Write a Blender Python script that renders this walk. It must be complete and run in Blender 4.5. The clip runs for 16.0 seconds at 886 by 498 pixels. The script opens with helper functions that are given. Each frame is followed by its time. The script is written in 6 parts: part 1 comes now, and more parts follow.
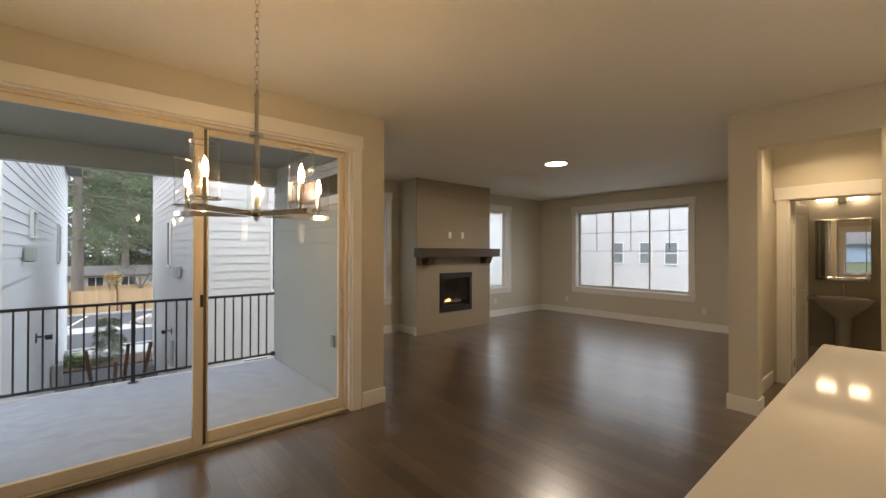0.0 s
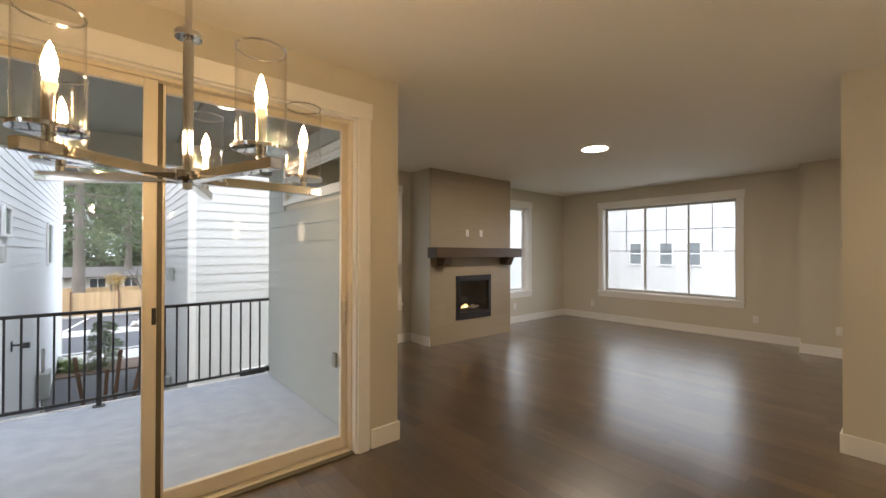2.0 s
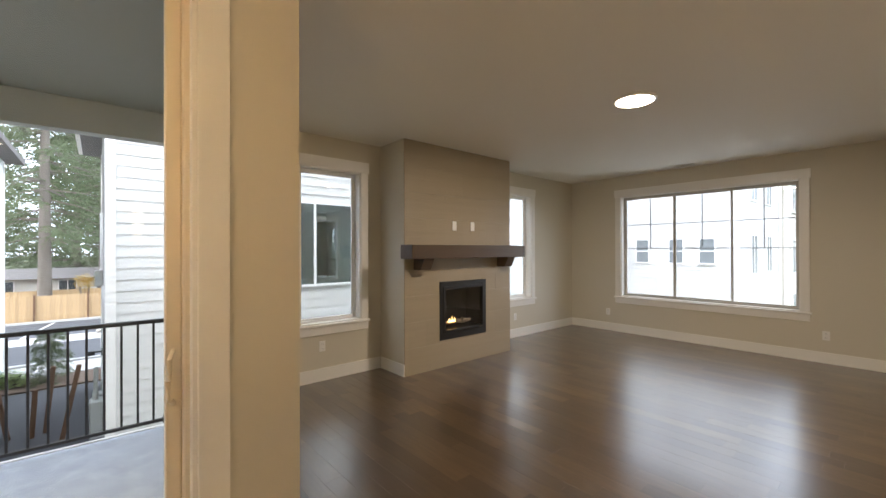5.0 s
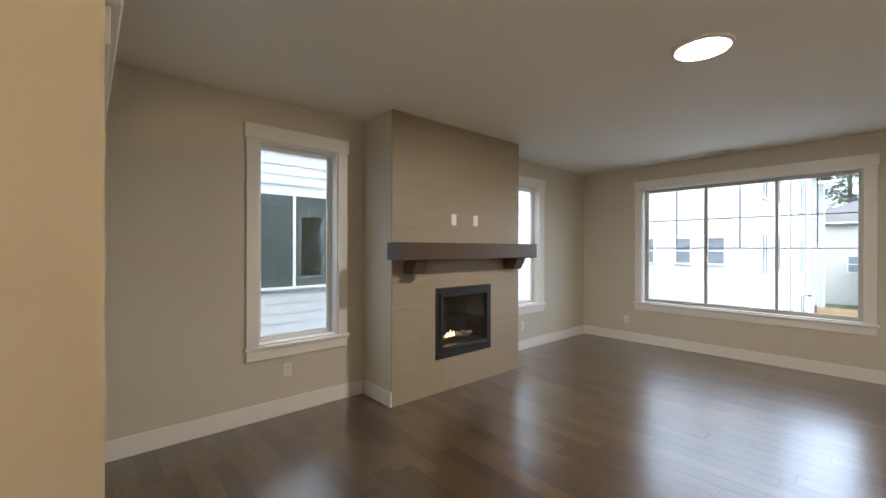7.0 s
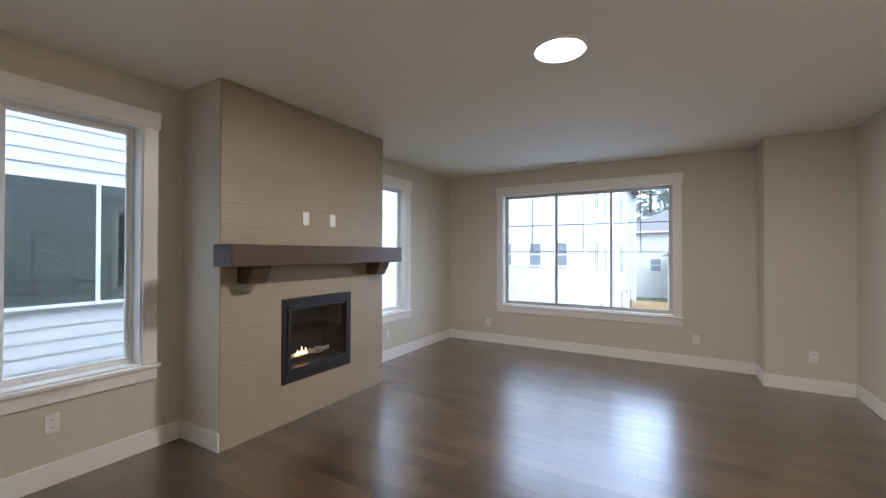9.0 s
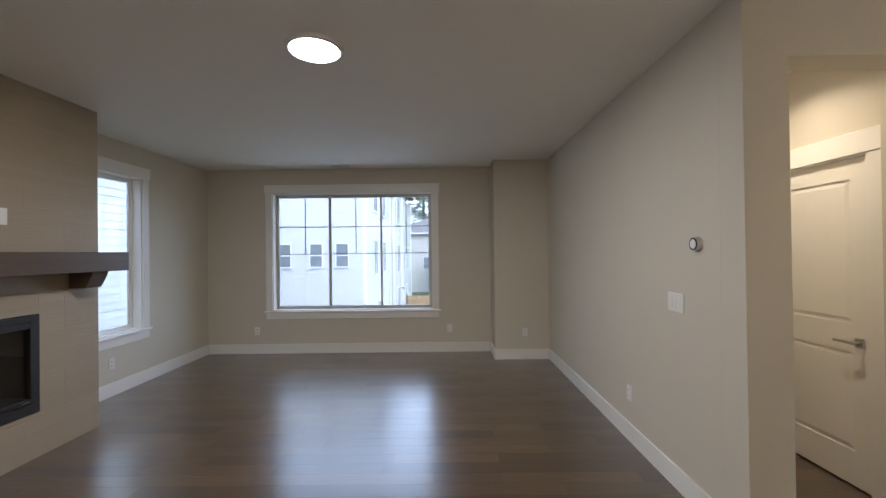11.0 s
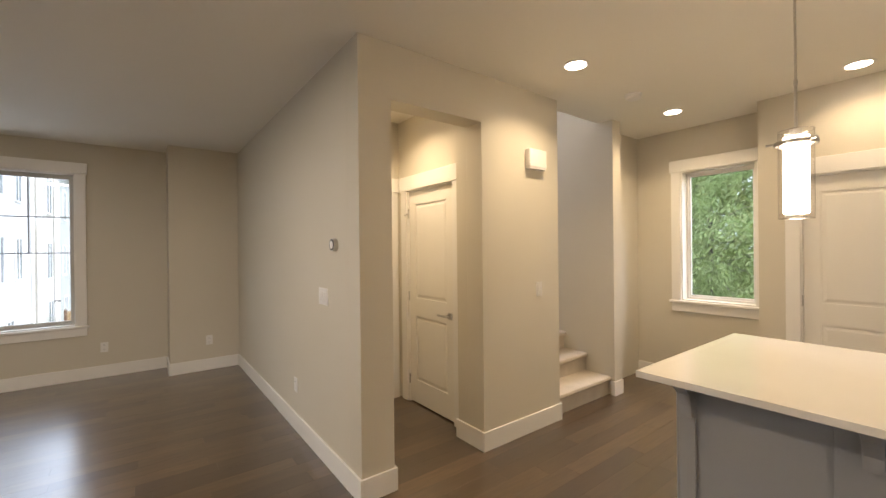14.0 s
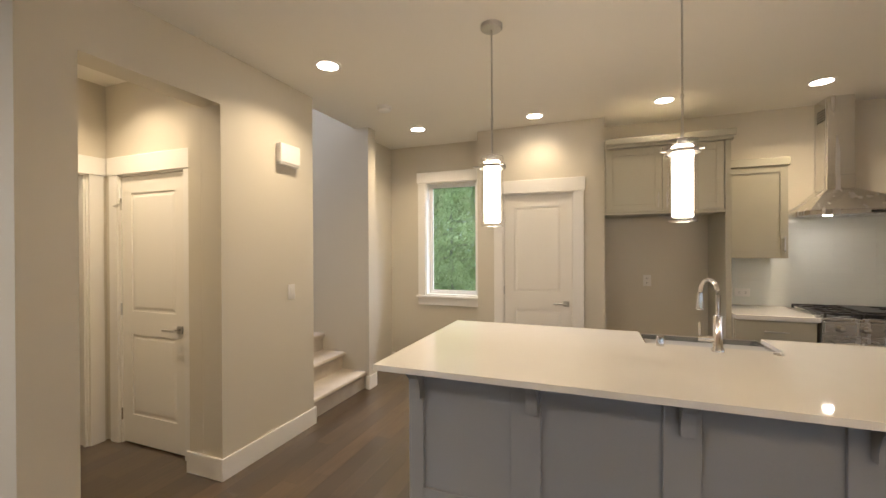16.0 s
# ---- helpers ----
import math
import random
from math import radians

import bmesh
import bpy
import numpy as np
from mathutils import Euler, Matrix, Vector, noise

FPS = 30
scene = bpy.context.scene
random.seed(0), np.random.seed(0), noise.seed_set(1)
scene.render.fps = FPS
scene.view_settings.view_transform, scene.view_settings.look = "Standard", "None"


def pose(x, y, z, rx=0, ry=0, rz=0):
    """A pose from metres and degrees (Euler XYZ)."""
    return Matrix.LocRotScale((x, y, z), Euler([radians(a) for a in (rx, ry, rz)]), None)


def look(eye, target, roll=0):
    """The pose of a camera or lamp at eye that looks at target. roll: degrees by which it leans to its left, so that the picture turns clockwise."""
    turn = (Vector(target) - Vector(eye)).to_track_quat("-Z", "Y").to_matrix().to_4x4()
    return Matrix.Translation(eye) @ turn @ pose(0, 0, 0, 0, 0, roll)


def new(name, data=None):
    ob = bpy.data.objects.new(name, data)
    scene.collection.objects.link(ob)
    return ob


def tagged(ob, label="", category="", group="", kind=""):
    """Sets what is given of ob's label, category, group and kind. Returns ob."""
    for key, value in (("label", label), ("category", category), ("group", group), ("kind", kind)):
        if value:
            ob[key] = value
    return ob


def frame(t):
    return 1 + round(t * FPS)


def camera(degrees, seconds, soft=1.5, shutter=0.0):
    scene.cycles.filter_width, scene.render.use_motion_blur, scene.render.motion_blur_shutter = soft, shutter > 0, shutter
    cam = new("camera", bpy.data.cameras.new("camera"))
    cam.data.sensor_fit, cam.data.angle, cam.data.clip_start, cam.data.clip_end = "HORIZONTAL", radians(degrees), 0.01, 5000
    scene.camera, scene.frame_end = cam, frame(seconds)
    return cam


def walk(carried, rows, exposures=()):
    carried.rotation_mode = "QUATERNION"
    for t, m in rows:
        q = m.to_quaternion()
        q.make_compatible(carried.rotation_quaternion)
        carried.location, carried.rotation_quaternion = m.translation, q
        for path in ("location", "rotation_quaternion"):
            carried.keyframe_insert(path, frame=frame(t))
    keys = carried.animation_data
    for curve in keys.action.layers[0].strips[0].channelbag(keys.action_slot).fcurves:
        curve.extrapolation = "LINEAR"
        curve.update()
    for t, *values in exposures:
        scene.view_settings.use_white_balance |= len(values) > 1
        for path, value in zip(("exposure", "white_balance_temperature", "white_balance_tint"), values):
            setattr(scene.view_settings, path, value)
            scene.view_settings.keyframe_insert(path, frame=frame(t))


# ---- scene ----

# ================= camera and its walk =================
cam = camera(95.8, 16.0)
WALK = [
    (0.0, (0.178, 0.255, 1.462), (1.485, 1.768, 1.473), 0.1),
    (0.5, (0.240, 0.438, 1.453), (1.534, 1.962, 1.465), 0.2),
    (1.0, (0.292, 0.621, 1.450), (1.580, 2.152, 1.462), 0.2),
    (1.5, (0.401, 0.796, 1.440), (1.689, 2.326, 1.454), 0.1),
    (2.0, (0.560, 0.983, 1.443), (1.848, 2.513, 1.459), 0.1),
    (2.5, (0.725, 1.172, 1.450), (2.017, 2.699, 1.462), 0.1),
    (3.0, (0.912, 1.332, 1.452), (2.204, 2.858, 1.463), 0.1),
    (3.5, (1.147, 1.482, 1.445), (2.440, 3.007, 1.458), 0.0),
    (4.0, (1.357, 1.647, 1.443), (2.654, 3.169, 1.456), -0.1),
    (6.5, (2.120, 2.599, 1.467), (3.440, 4.101, 1.464), 0.0),
    (7.0, (2.268, 2.740, 1.462), (3.596, 4.235, 1.459), 0.1),
    (7.5, (2.397, 2.843, 1.465), (3.772, 4.296, 1.463), 0.0),
    (8.0, (2.497, 2.888, 1.464), (3.961, 4.250, 1.466), 0.1),
    (8.5, (2.593, 2.912, 1.470), (4.180, 4.129, 1.474), 0.2),
    (9.0, (2.649, 2.923, 1.458), (4.377, 3.929, 1.476), 0.1),
    (11.5, (2.737, 2.720, 1.486), (4.722, 2.477, 1.492), -0.8),
    (12.0, (2.707, 2.673, 1.486), (4.650, 2.195, 1.489), -0.8),
    (12.5, (2.644, 2.586, 1.474), (4.525, 1.908, 1.483), -0.6),
    (13.0, (2.602, 2.508, 1.482), (4.401, 1.635, 1.484), -0.7),
    (13.5, (2.550, 2.434, 1.483), (4.255, 1.389, 1.481), -0.7),
    (14.0, (2.491, 2.356, 1.479), (4.086, 1.150, 1.476), -0.6),
    (14.5, (2.428, 2.301, 1.466), (3.876, 0.921, 1.469), -0.5),
    (15.0, (2.409, 2.269, 1.466), (3.659, 0.708, 1.463), -0.4),
    (15.5, (2.413, 2.261, 1.466), (3.417, 0.531, 1.467), -0.3),
    (16.0, (2.410, 2.243, 1.475), (3.127, 0.376, 1.469), -0.3),
]
walk(cam, [(t, look(e, g, r)) for t, e, g, r in WALK], exposures=[(0.0, 0.82, 6600, 18), (2.0, 1.2, 6550, 17), (4.0, 1.35, 6500, 17), (7.0, 1.52, 5850, 15), (9.0, 1.52, 5350, 17), (11.2, 1.06, 5350, 17), (12.5, 1.22, 5750, 17), (14.5, 1.45, 6250, 18), (16.0, 1.38, 5750, 17)])

# ================= world, sun, exposure =================
world = bpy.data.worlds.new("sky")
scene.world = world
world.use_nodes = True
wn = world.node_tree
sky = wn.nodes.new("ShaderNodeTexSky")
sky.sky_type = "NISHITA"
sky.sun_disc = False
sky.sun_elevation = radians(41)
sky.sun_rotation = radians(229)
sky.dust_density = 4.0
SKY_STRENGTH = 0.135
wn.nodes["Background"].inputs["Strength"].default_value = SKY_STRENGTH
veil = wn.nodes.new("ShaderNodeMix")          # thin even cloud over the blue
veil.data_type = "RGBA"
veil.inputs["Factor"].default_value = 0.75
veil.inputs["B"].default_value = (18.4, 20.8, 23.6, 1)
wn.links.new(sky.outputs["Color"], veil.inputs["A"])
wn.links.new(veil.outputs["Result"], wn.nodes["Background"].inputs["Color"])
sun = new("sun", bpy.data.lights.new("sun", "SUN"))
sun.data.energy, sun.data.angle, sun.data.color = 0.78, radians(25), (1.0, 0.97, 0.92)
sun.matrix_world = look((-17, -15, 21), (0, 0, 0))

WARM = (1.0, 0.77, 0.45)
SOFT = (1.0, 0.87, 0.68)
CAN_W, DISC_W, PEND_E, BULB_E = 4.6, 24.0, 7.5, 290.0


# ================= materials =================
def nodes_of(name):
    m = bpy.data.materials.new(name)
    m.use_nodes = True
    nt = m.node_tree
    return m, nt, nt.nodes["Principled BSDF"]


def mix_rgb(nt, fac, a, b, blend="MIX"):
    n = nt.nodes.new("ShaderNodeMix")
    n.data_type, n.blend_type = "RGBA", blend
    for sock, v in ((n.inputs["Factor"], fac), (n.inputs["A"], a), (n.inputs["B"], b)):
        if isinstance(v, bpy.types.NodeSocket):
            nt.links.new(v, sock)
        elif isinstance(v, tuple):
            sock.default_value = (*v[:3], 1)
        else:
            sock.default_value = v
    return n.outputs["Result"]


def noise_tex(nt, scale, detail=4, stretch=(1, 1, 1), rough=0.55):
    co = nt.nodes.new("ShaderNodeTexCoord")
    mp = nt.nodes.new("ShaderNodeMapping")
    mp.inputs["Scale"].default_value = stretch
    nt.links.new(co.outputs["Object"], mp.inputs["Vector"])
    n = nt.nodes.new("ShaderNodeTexNoise")
    n.inputs["Scale"].default_value, n.inputs["Detail"].default_value, n.inputs["Roughness"].default_value = scale, detail, rough
    nt.links.new(mp.outputs["Vector"], n.inputs["Vector"])
    return n.outputs["Fac"]


def ramp(nt, fac, lo, hi):
    r = nt.nodes.new("ShaderNodeMapRange")
    r.inputs["From Min"].default_value, r.inputs["From Max"].default_value = lo, hi
    nt.links.new(fac, r.inputs["Value"])
    return r.outputs["Result"]


def bump(nt, bsdf, height, strength, dist):
    b = nt.nodes.new("ShaderNodeBump")
    b.inputs["Strength"].default_value, b.inputs["Distance"].default_value = strength, dist
    nt.links.new(height, b.inputs["Height"])
    nt.links.new(b.outputs["Normal"], bsdf.inputs["Normal"])


def surface(name, a, b=None, rough=0.5, metal=0.0, big=1.5, fine=60.0, stretch=(1, 1, 1), relief=0.15, depth=0.002, coat=0.0, rand=0.0):
    """A painted or plain surface: two colours mixed at a large and a fine scale, uneven gloss and fine relief."""
    m, nt, p = nodes_of(name)
    b = b or tuple(c * 0.88 for c in a)
    n1, n2 = noise_tex(nt, big, 3, stretch), noise_tex(nt, fine, 4, stretch)
    mid = mix_rgb(nt, 0.4, n1, n2)
    col = mix_rgb(nt, ramp(nt, mid, 0.3, 0.7), a, b)
    if rand:
        info = nt.nodes.new("ShaderNodeObjectInfo")
        hsv = nt.nodes.new("ShaderNodeHueSaturation")
        r = nt.nodes.new("ShaderNodeMapRange")
        r.inputs["To Min"].default_value, r.inputs["To Max"].default_value = 1 - rand, 1 + rand
        nt.links.new(info.outputs["Random"], r.inputs["Value"])
        nt.links.new(r.outputs["Result"], hsv.inputs["Value"])
        nt.links.new(col, hsv.inputs["Color"])
        col = hsv.outputs["Color"]
    nt.links.new(col, p.inputs["Base Color"])
    rr = nt.nodes.new("ShaderNodeMapRange")
    rr.inputs["To Min"].default_value, rr.inputs["To Max"].default_value = max(rough - 0.06, 0.02), min(rough + 0.08, 1)
    nt.links.new(n1, rr.inputs["Value"])
    nt.links.new(rr.outputs["Result"], p.inputs["Roughness"])
    p.inputs["Metallic"].default_value, p.inputs["Coat Weight"].default_value = metal, coat
    if relief:
        bump(nt, p, n2, relief, depth)
    return m


def glow(name, color, strength):
    m, nt, p = nodes_of(name)
    p.inputs["Base Color"].default_value = (0.9, 0.88, 0.84, 1)
    p.inputs["Emission Color"].default_value = (*color, 1)
    p.inputs["Emission Strength"].default_value = strength
    return m


def pane_glass(name, tint=(1, 1, 1), ior=1.5, edge=5.0):
    m, nt, p = nodes_of(name)
    clear, gloss, mixer, fr = (nt.nodes.new(k) for k in ("ShaderNodeBsdfTransparent", "ShaderNodeBsdfGlossy", "ShaderNodeMixShader", "ShaderNodeLayerWeight"))
    f0 = ((ior - 1) / (ior + 1)) ** 2
    clear.inputs["Color"].default_value = (*tint, 1)
    gloss.inputs["Roughness"].default_value = 0.01
    fr.inputs["Blend"].default_value = 0.5
    pw, ma = nt.nodes.new("ShaderNodeMath"), nt.nodes.new("ShaderNodeMath")
    pw.operation, ma.operation = "POWER", "MULTIPLY_ADD"
    pw.inputs[1].default_value, ma.inputs[1].default_value, ma.inputs[2].default_value = edge, 1 - f0, f0
    nt.links.new(fr.outputs["Facing"], pw.inputs[0])
    nt.links.new(pw.outputs["Value"], ma.inputs[0])
    nt.links.new(ma.outputs["Value"], mixer.inputs["Fac"])
    nt.links.new(clear.outputs["BSDF"], mixer.inputs[1])
    nt.links.new(gloss.outputs["BSDF"], mixer.inputs[2])
    nt.links.new(mixer.outputs["Shader"], nt.nodes["Material Output"].inputs["Surface"])
    return m


def plank_wood(name, per_island):
    """Dark stained hardwood: a tone for each board, long grain, a satin varnish."""
    m, nt, p = nodes_of(name)
    if per_island:
        rnd = nt.nodes.new("ShaderNodeNewGeometry").outputs["Random Per Island"]
    else:
        rnd = nt.nodes.new("ShaderNodeObjectInfo").outputs["Random"]
    cr = nt.nodes.new("ShaderNodeValToRGB")
    e = cr.color_ramp.elements
    e[0].color, e[1].color = (0.044, 0.026, 0.0128, 1), (0.113, 0.068, 0.0335, 1)
    e.new(0.35).color = (0.062, 0.037, 0.018, 1)
    e.new(0.7).color = (0.085, 0.0515, 0.025, 1)
    nt.links.new(rnd, cr.inputs["Fac"])
    grain = noise_tex(nt, 5.0, 6, (9, 0.7, 1), 0.65)
    cloud = noise_tex(nt, 2.2, 3, (2, 0.6, 1))
    col = mix_rgb(nt, ramp(nt, grain, 0.35, 0.75), cr.outputs["Color"], (0.044, 0.028, 0.017))
    col = mix_rgb(nt, 0.6, col, mix_rgb(nt, ramp(nt, cloud, 0.35, 0.65), (0.62, 0.6, 0.58), (1.35, 1.3, 1.22)), "MULTIPLY")
    mx = mix_rgb(nt, 0.65, cr.outputs["Color"], col)
    nt.links.new(mx, p.inputs["Base Color"])
    rr = nt.nodes.new("ShaderNodeMapRange")
    rr.inputs["To Min"].default_value, rr.inputs["To Max"].default_value = 0.24, 0.40
    nt.links.new(grain, rr.inputs["Value"])
    nt.links.new(rr.outputs["Result"], p.inputs["Roughness"])
    bump(nt, p, grain, 0.12, 0.001)
    p.inputs["Coat Weight"].default_value, p.inputs["Coat Roughness"].default_value, p.inputs["Coat IOR"].default_value = 1.0, 0.23, 1.85
    return m


def leafy(name, a, b, through_light=0.4):
    """Foliage that lets some light through."""
    m = surface(name, a, b, 0.6, big=1.2, fine=9, relief=0.0)
    nt = m.node_tree
    p, out = nt.nodes["Principled BSDF"], nt.nodes["Material Output"]
    tr, mx = nt.nodes.new("ShaderNodeBsdfTranslucent"), nt.nodes.new("ShaderNodeMixShader")
    nt.links.new(p.inputs["Base Color"].links[0].from_socket, tr.inputs["Color"])
    mx.inputs["Fac"].default_value = through_light
    nt.links.new(p.outputs["BSDF"], mx.inputs[1])
    nt.links.new(tr.outputs["BSDF"], mx.inputs[2])
    nt.links.new(mx.outputs["Shader"], out.inputs["Surface"])
    return m


M = {
    "wall": surface("greige_wall_paint", (0.605, 0.56, 0.46), (0.58, 0.535, 0.435), 0.62, big=0.7, fine=220, relief=0.12, depth=0.0012),
    "ceiling": surface("ceiling_paint", (0.81, 0.775, 0.695), (0.79, 0.755, 0.675), 0.7, big=0.6, fine=160, relief=0.2, depth=0.0015),
    "trim": surface("white_trim_paint", (0.80, 0.78, 0.73), (0.78, 0.755, 0.705), 0.32, big=2, fine=90, relief=0.03),
    "door": surface("white_door_paint", (0.79, 0.76, 0.69), (0.77, 0.74, 0.67), 0.35, big=2, fine=120, stretch=(4, 4, 0.6), relief=0.05),
    "vinyl": surface("white_vinyl", (0.80, 0.79, 0.76), (0.78, 0.77, 0.74), 0.35, relief=0.02),
    "almond": surface("almond_vinyl", (0.74, 0.66, 0.52), (0.72, 0.64, 0.50), 0.4, relief=0.02),
    "greyframe": surface("taupe_window_frame", (0.52, 0.50, 0.45), None, 0.4, relief=0.02),
    "stripbrown": surface("dark_brown_strip", (0.13, 0.11, 0.075), None, 0.6, relief=0.0),
    "grille": surface("dark_grille_bar", (0.12, 0.12, 0.12), None, 0.4, relief=0.0),
    "glass": pane_glass("window_glass", (0.84, 0.855, 0.85)),
    "slider_glass": pane_glass("door_glass", (0.91, 0.92, 0.915), 1.33),
    "glass_edge": pane_glass("glass_edge", (0.95, 0.95, 0.93), 5.0),
    "clear": pane_glass("clear_lamp_glass", (0.995, 0.99, 0.98), 1.55, 3.6),
    "mirror_glass": pane_glass("neighbour_pane", (0.60, 0.68, 0.66), 2.6),
    "dark_glass": surface("dark_window_glass", (0.055, 0.065, 0.07), (0.075, 0.085, 0.09), 0.06, big=0.5, relief=0),
    "far_glass": surface("far_window_glass", (0.17, 0.19, 0.20), (0.24, 0.26, 0.27), 0.08, big=0.4, relief=0),
    "tile": surface("ribbed_fireplace_tile", (0.34, 0.275, 0.185), (0.30, 0.245, 0.165), 0.34, big=1.5, fine=16, stretch=(0.25, 1, 9), relief=0.65, depth=0.006, rand=0.03),
    "beam": surface("dark_stained_mantel_wood", (0.088, 0.058, 0.034), (0.062, 0.040, 0.024), 0.36, big=3, fine=30, stretch=(0.5, 6, 6), relief=0.2),
    "black": surface("black_powder_coat", (0.016, 0.016, 0.017), (0.022, 0.022, 0.023), 0.38, relief=0.06),
    "iron": surface("dark_rail_paint", (0.020, 0.020, 0.022), (0.028, 0.027, 0.028), 0.42, relief=0.05),
    "chrome": surface("polished_nickel", (0.80, 0.775, 0.73), None, 0.0, 1.0, relief=0),
    "nickel": surface("satin_nickel", (0.56, 0.54, 0.50), None, 0.28, 1.0, relief=0.02),
    "steel": surface("brushed_stainless", (0.78, 0.77, 0.755), (0.74, 0.73, 0.715), 0.25, 1.0, big=1.2, fine=60, stretch=(12, 12, 0.4), relief=0.004),
    "sink_steel": surface("satin_sink_steel", (0.70, 0.70, 0.69), (0.66, 0.66, 0.65), 0.17, 1.0, big=2, fine=80, relief=0.004),
    "quartz": surface("cream_quartz", (0.80, 0.77, 0.70), (0.77, 0.74, 0.67), 0.01, big=4, fine=300, relief=0),
    "cabinet": surface("grey_cabinet_paint", (0.345, 0.352, 0.358), (0.325, 0.332, 0.338), 0.40, big=2, fine=120, relief=0.03),
    "cabinet_up": surface("taupe_cabinet_paint", (0.42, 0.395, 0.30), (0.40, 0.375, 0.285), 0.40, big=2, fine=120, relief=0.03),
    "splash": surface("white_glass_tile", (0.70, 0.72, 0.67), (0.685, 0.705, 0.655), 0.12, relief=0.02, rand=0.012),
    "grout": surface("pale_grout", (0.68, 0.69, 0.645), None, 0.8, relief=0.1),
    "plate": surface("white_plastic_plate", (0.82, 0.80, 0.76), None, 0.35, relief=0),
    "carpet": surface("beige_carpet", (0.60, 0.53, 0.43), (0.48, 0.42, 0.33), 0.95, big=8, fine=160, relief=0.9, depth=0.006),
    "porcelain": surface("white_porcelain", (0.82, 0.80, 0.76), None, 0.08, relief=0),
    "mirror": surface("silvered_mirror", (0.92, 0.92, 0.92), (0.91, 0.91, 0.91), -0.06, 1.0, relief=0),
    "deck": surface("grey_balcony_coating", (0.50, 0.54, 0.60), (0.34, 0.38, 0.44), 0.7, big=7, fine=30, relief=0.35, depth=0.003),
    "siding_grey": surface("pale_grey_lap_siding", (0.42, 0.425, 0.385), (0.40, 0.405, 0.365), 0.6, big=2, fine=60, stretch=(1, 1, 3), relief=0.05, rand=0.02),
    "siding_white": surface("white_lap_siding", (0.61, 0.60, 0.565), (0.59, 0.58, 0.545), 0.6, big=1, fine=40, stretch=(1, 1, 3), relief=0.03, rand=0.02),
    "siding_pale": surface("pale_blue_white_siding", (0.64, 0.655, 0.66), (0.62, 0.635, 0.64), 0.6, big=1, fine=40, stretch=(1, 1, 3), relief=0.03, rand=0.02),
    "siding_far": surface("soft_white_siding", (0.60, 0.59, 0.57), (0.58, 0.57, 0.55), 0.6, big=1, fine=40, stretch=(1, 1, 3), relief=0.03, rand=0.02),
    # paler copy of fir_needles, distance haze put into its colour
    "far_needles": leafy("hazy_fir_needles", (0.085, 0.115, 0.055), (0.16, 0.19, 0.11), 0.4),
    "siding_cream": surface("cream_lap_siding", (0.52, 0.49, 0.43), (0.50, 0.47, 0.41), 0.6, big=1, fine=40, stretch=(1, 1, 3), relief=0.12, rand=0.02),
    "siding_blue": surface("pale_blue_siding", (0.36, 0.44, 0.52), (0.34, 0.42, 0.50), 0.6, big=1, fine=40, stretch=(1, 1, 3), relief=0.03, rand=0.02),
    "soffit": surface("grey_soffit_paint", (0.27, 0.265, 0.23), (0.25, 0.247, 0.213), 0.6, relief=0.05),
    "fascia": surface("pale_beam_paint", (0.40, 0.405, 0.37), (0.38, 0.385, 0.35), 0.55, relief=0.05),
    "roof": surface("asphalt_shingle", (0.11, 0.10, 0.095), (0.17, 0.155, 0.14), 0.9, big=2, fine=25, relief=0.5, depth=0.01),
    "asphalt": surface("asphalt", (0.055, 0.056, 0.06), (0.075, 0.076, 0.08), 0.85, big=0.4, fine=30, relief=0.4, depth=0.004),
    "concrete": surface("concrete_kerb", (0.42, 0.41, 0.39), (0.36, 0.35, 0.33), 0.85, big=1, fine=30, relief=0.3),
    "granite": surface("weathered_granite", (0.50, 0.47, 0.43), (0.26, 0.23, 0.20), 0.8, big=2.5, fine=20, relief=0.6, depth=0.02),
    "mulch": surface("bark_mulch", (0.085, 0.052, 0.035), (0.14, 0.095, 0.065), 0.95, big=5, fine=22, relief=0.9, depth=0.03),
    "grass": surface("lawn_ground", (0.065, 0.085, 0.03), (0.10, 0.095, 0.05), 0.95, big=0.5, fine=12, relief=0.6, depth=0.03),
    "fence": surface("new_cedar_boards", (0.46, 0.32, 0.17), (0.38, 0.25, 0.13), 0.75, big=2, fine=18, stretch=(6, 6, 0.5), relief=0.3, rand=0.12),
    "bark": surface("fir_bark", (0.21, 0.18, 0.15), (0.125, 0.105, 0.085), 0.95, big=3, fine=10, stretch=(3, 3, 0.5), relief=1.0, depth=0.05),
    "needles": leafy("fir_needles", (0.085, 0.118, 0.055), (0.15, 0.18, 0.095), 0.4),
    "cedar_leaf": leafy("cedar_foliage", (0.25, 0.34, 0.11), (0.48, 0.56, 0.27), 0.4),
    "yellow_leaf": surface("autumn_leaves", (0.42, 0.26, 0.045), (0.52, 0.36, 0.09), 0.75, big=2, fine=12, relief=0.2),
    "stake": surface("brown_wood_stake", (0.16, 0.085, 0.045), (0.12, 0.062, 0.035), 0.8, fine=20, stretch=(5, 5, 0.6), relief=0.3),
    "flame": glow("gas_flame", (1.0, 0.55, 0.16), 2.2),
    "bulb": glow("candle_bulb", (1.0, 0.68, 0.32), BULB_E),
    "opal": glow("lit_opal_glass", (1.0, 0.81, 0.56), PEND_E),
    "led": glow("lit_lens", (1.0, 0.86, 0.64), 9.0),
    "ledwarm": glow("lit_led_panel", (1.0, 0.88, 0.68), 14.0),
    "vanity": glow("lit_vanity_glass", (1.0, 0.80, 0.52), 3.6),
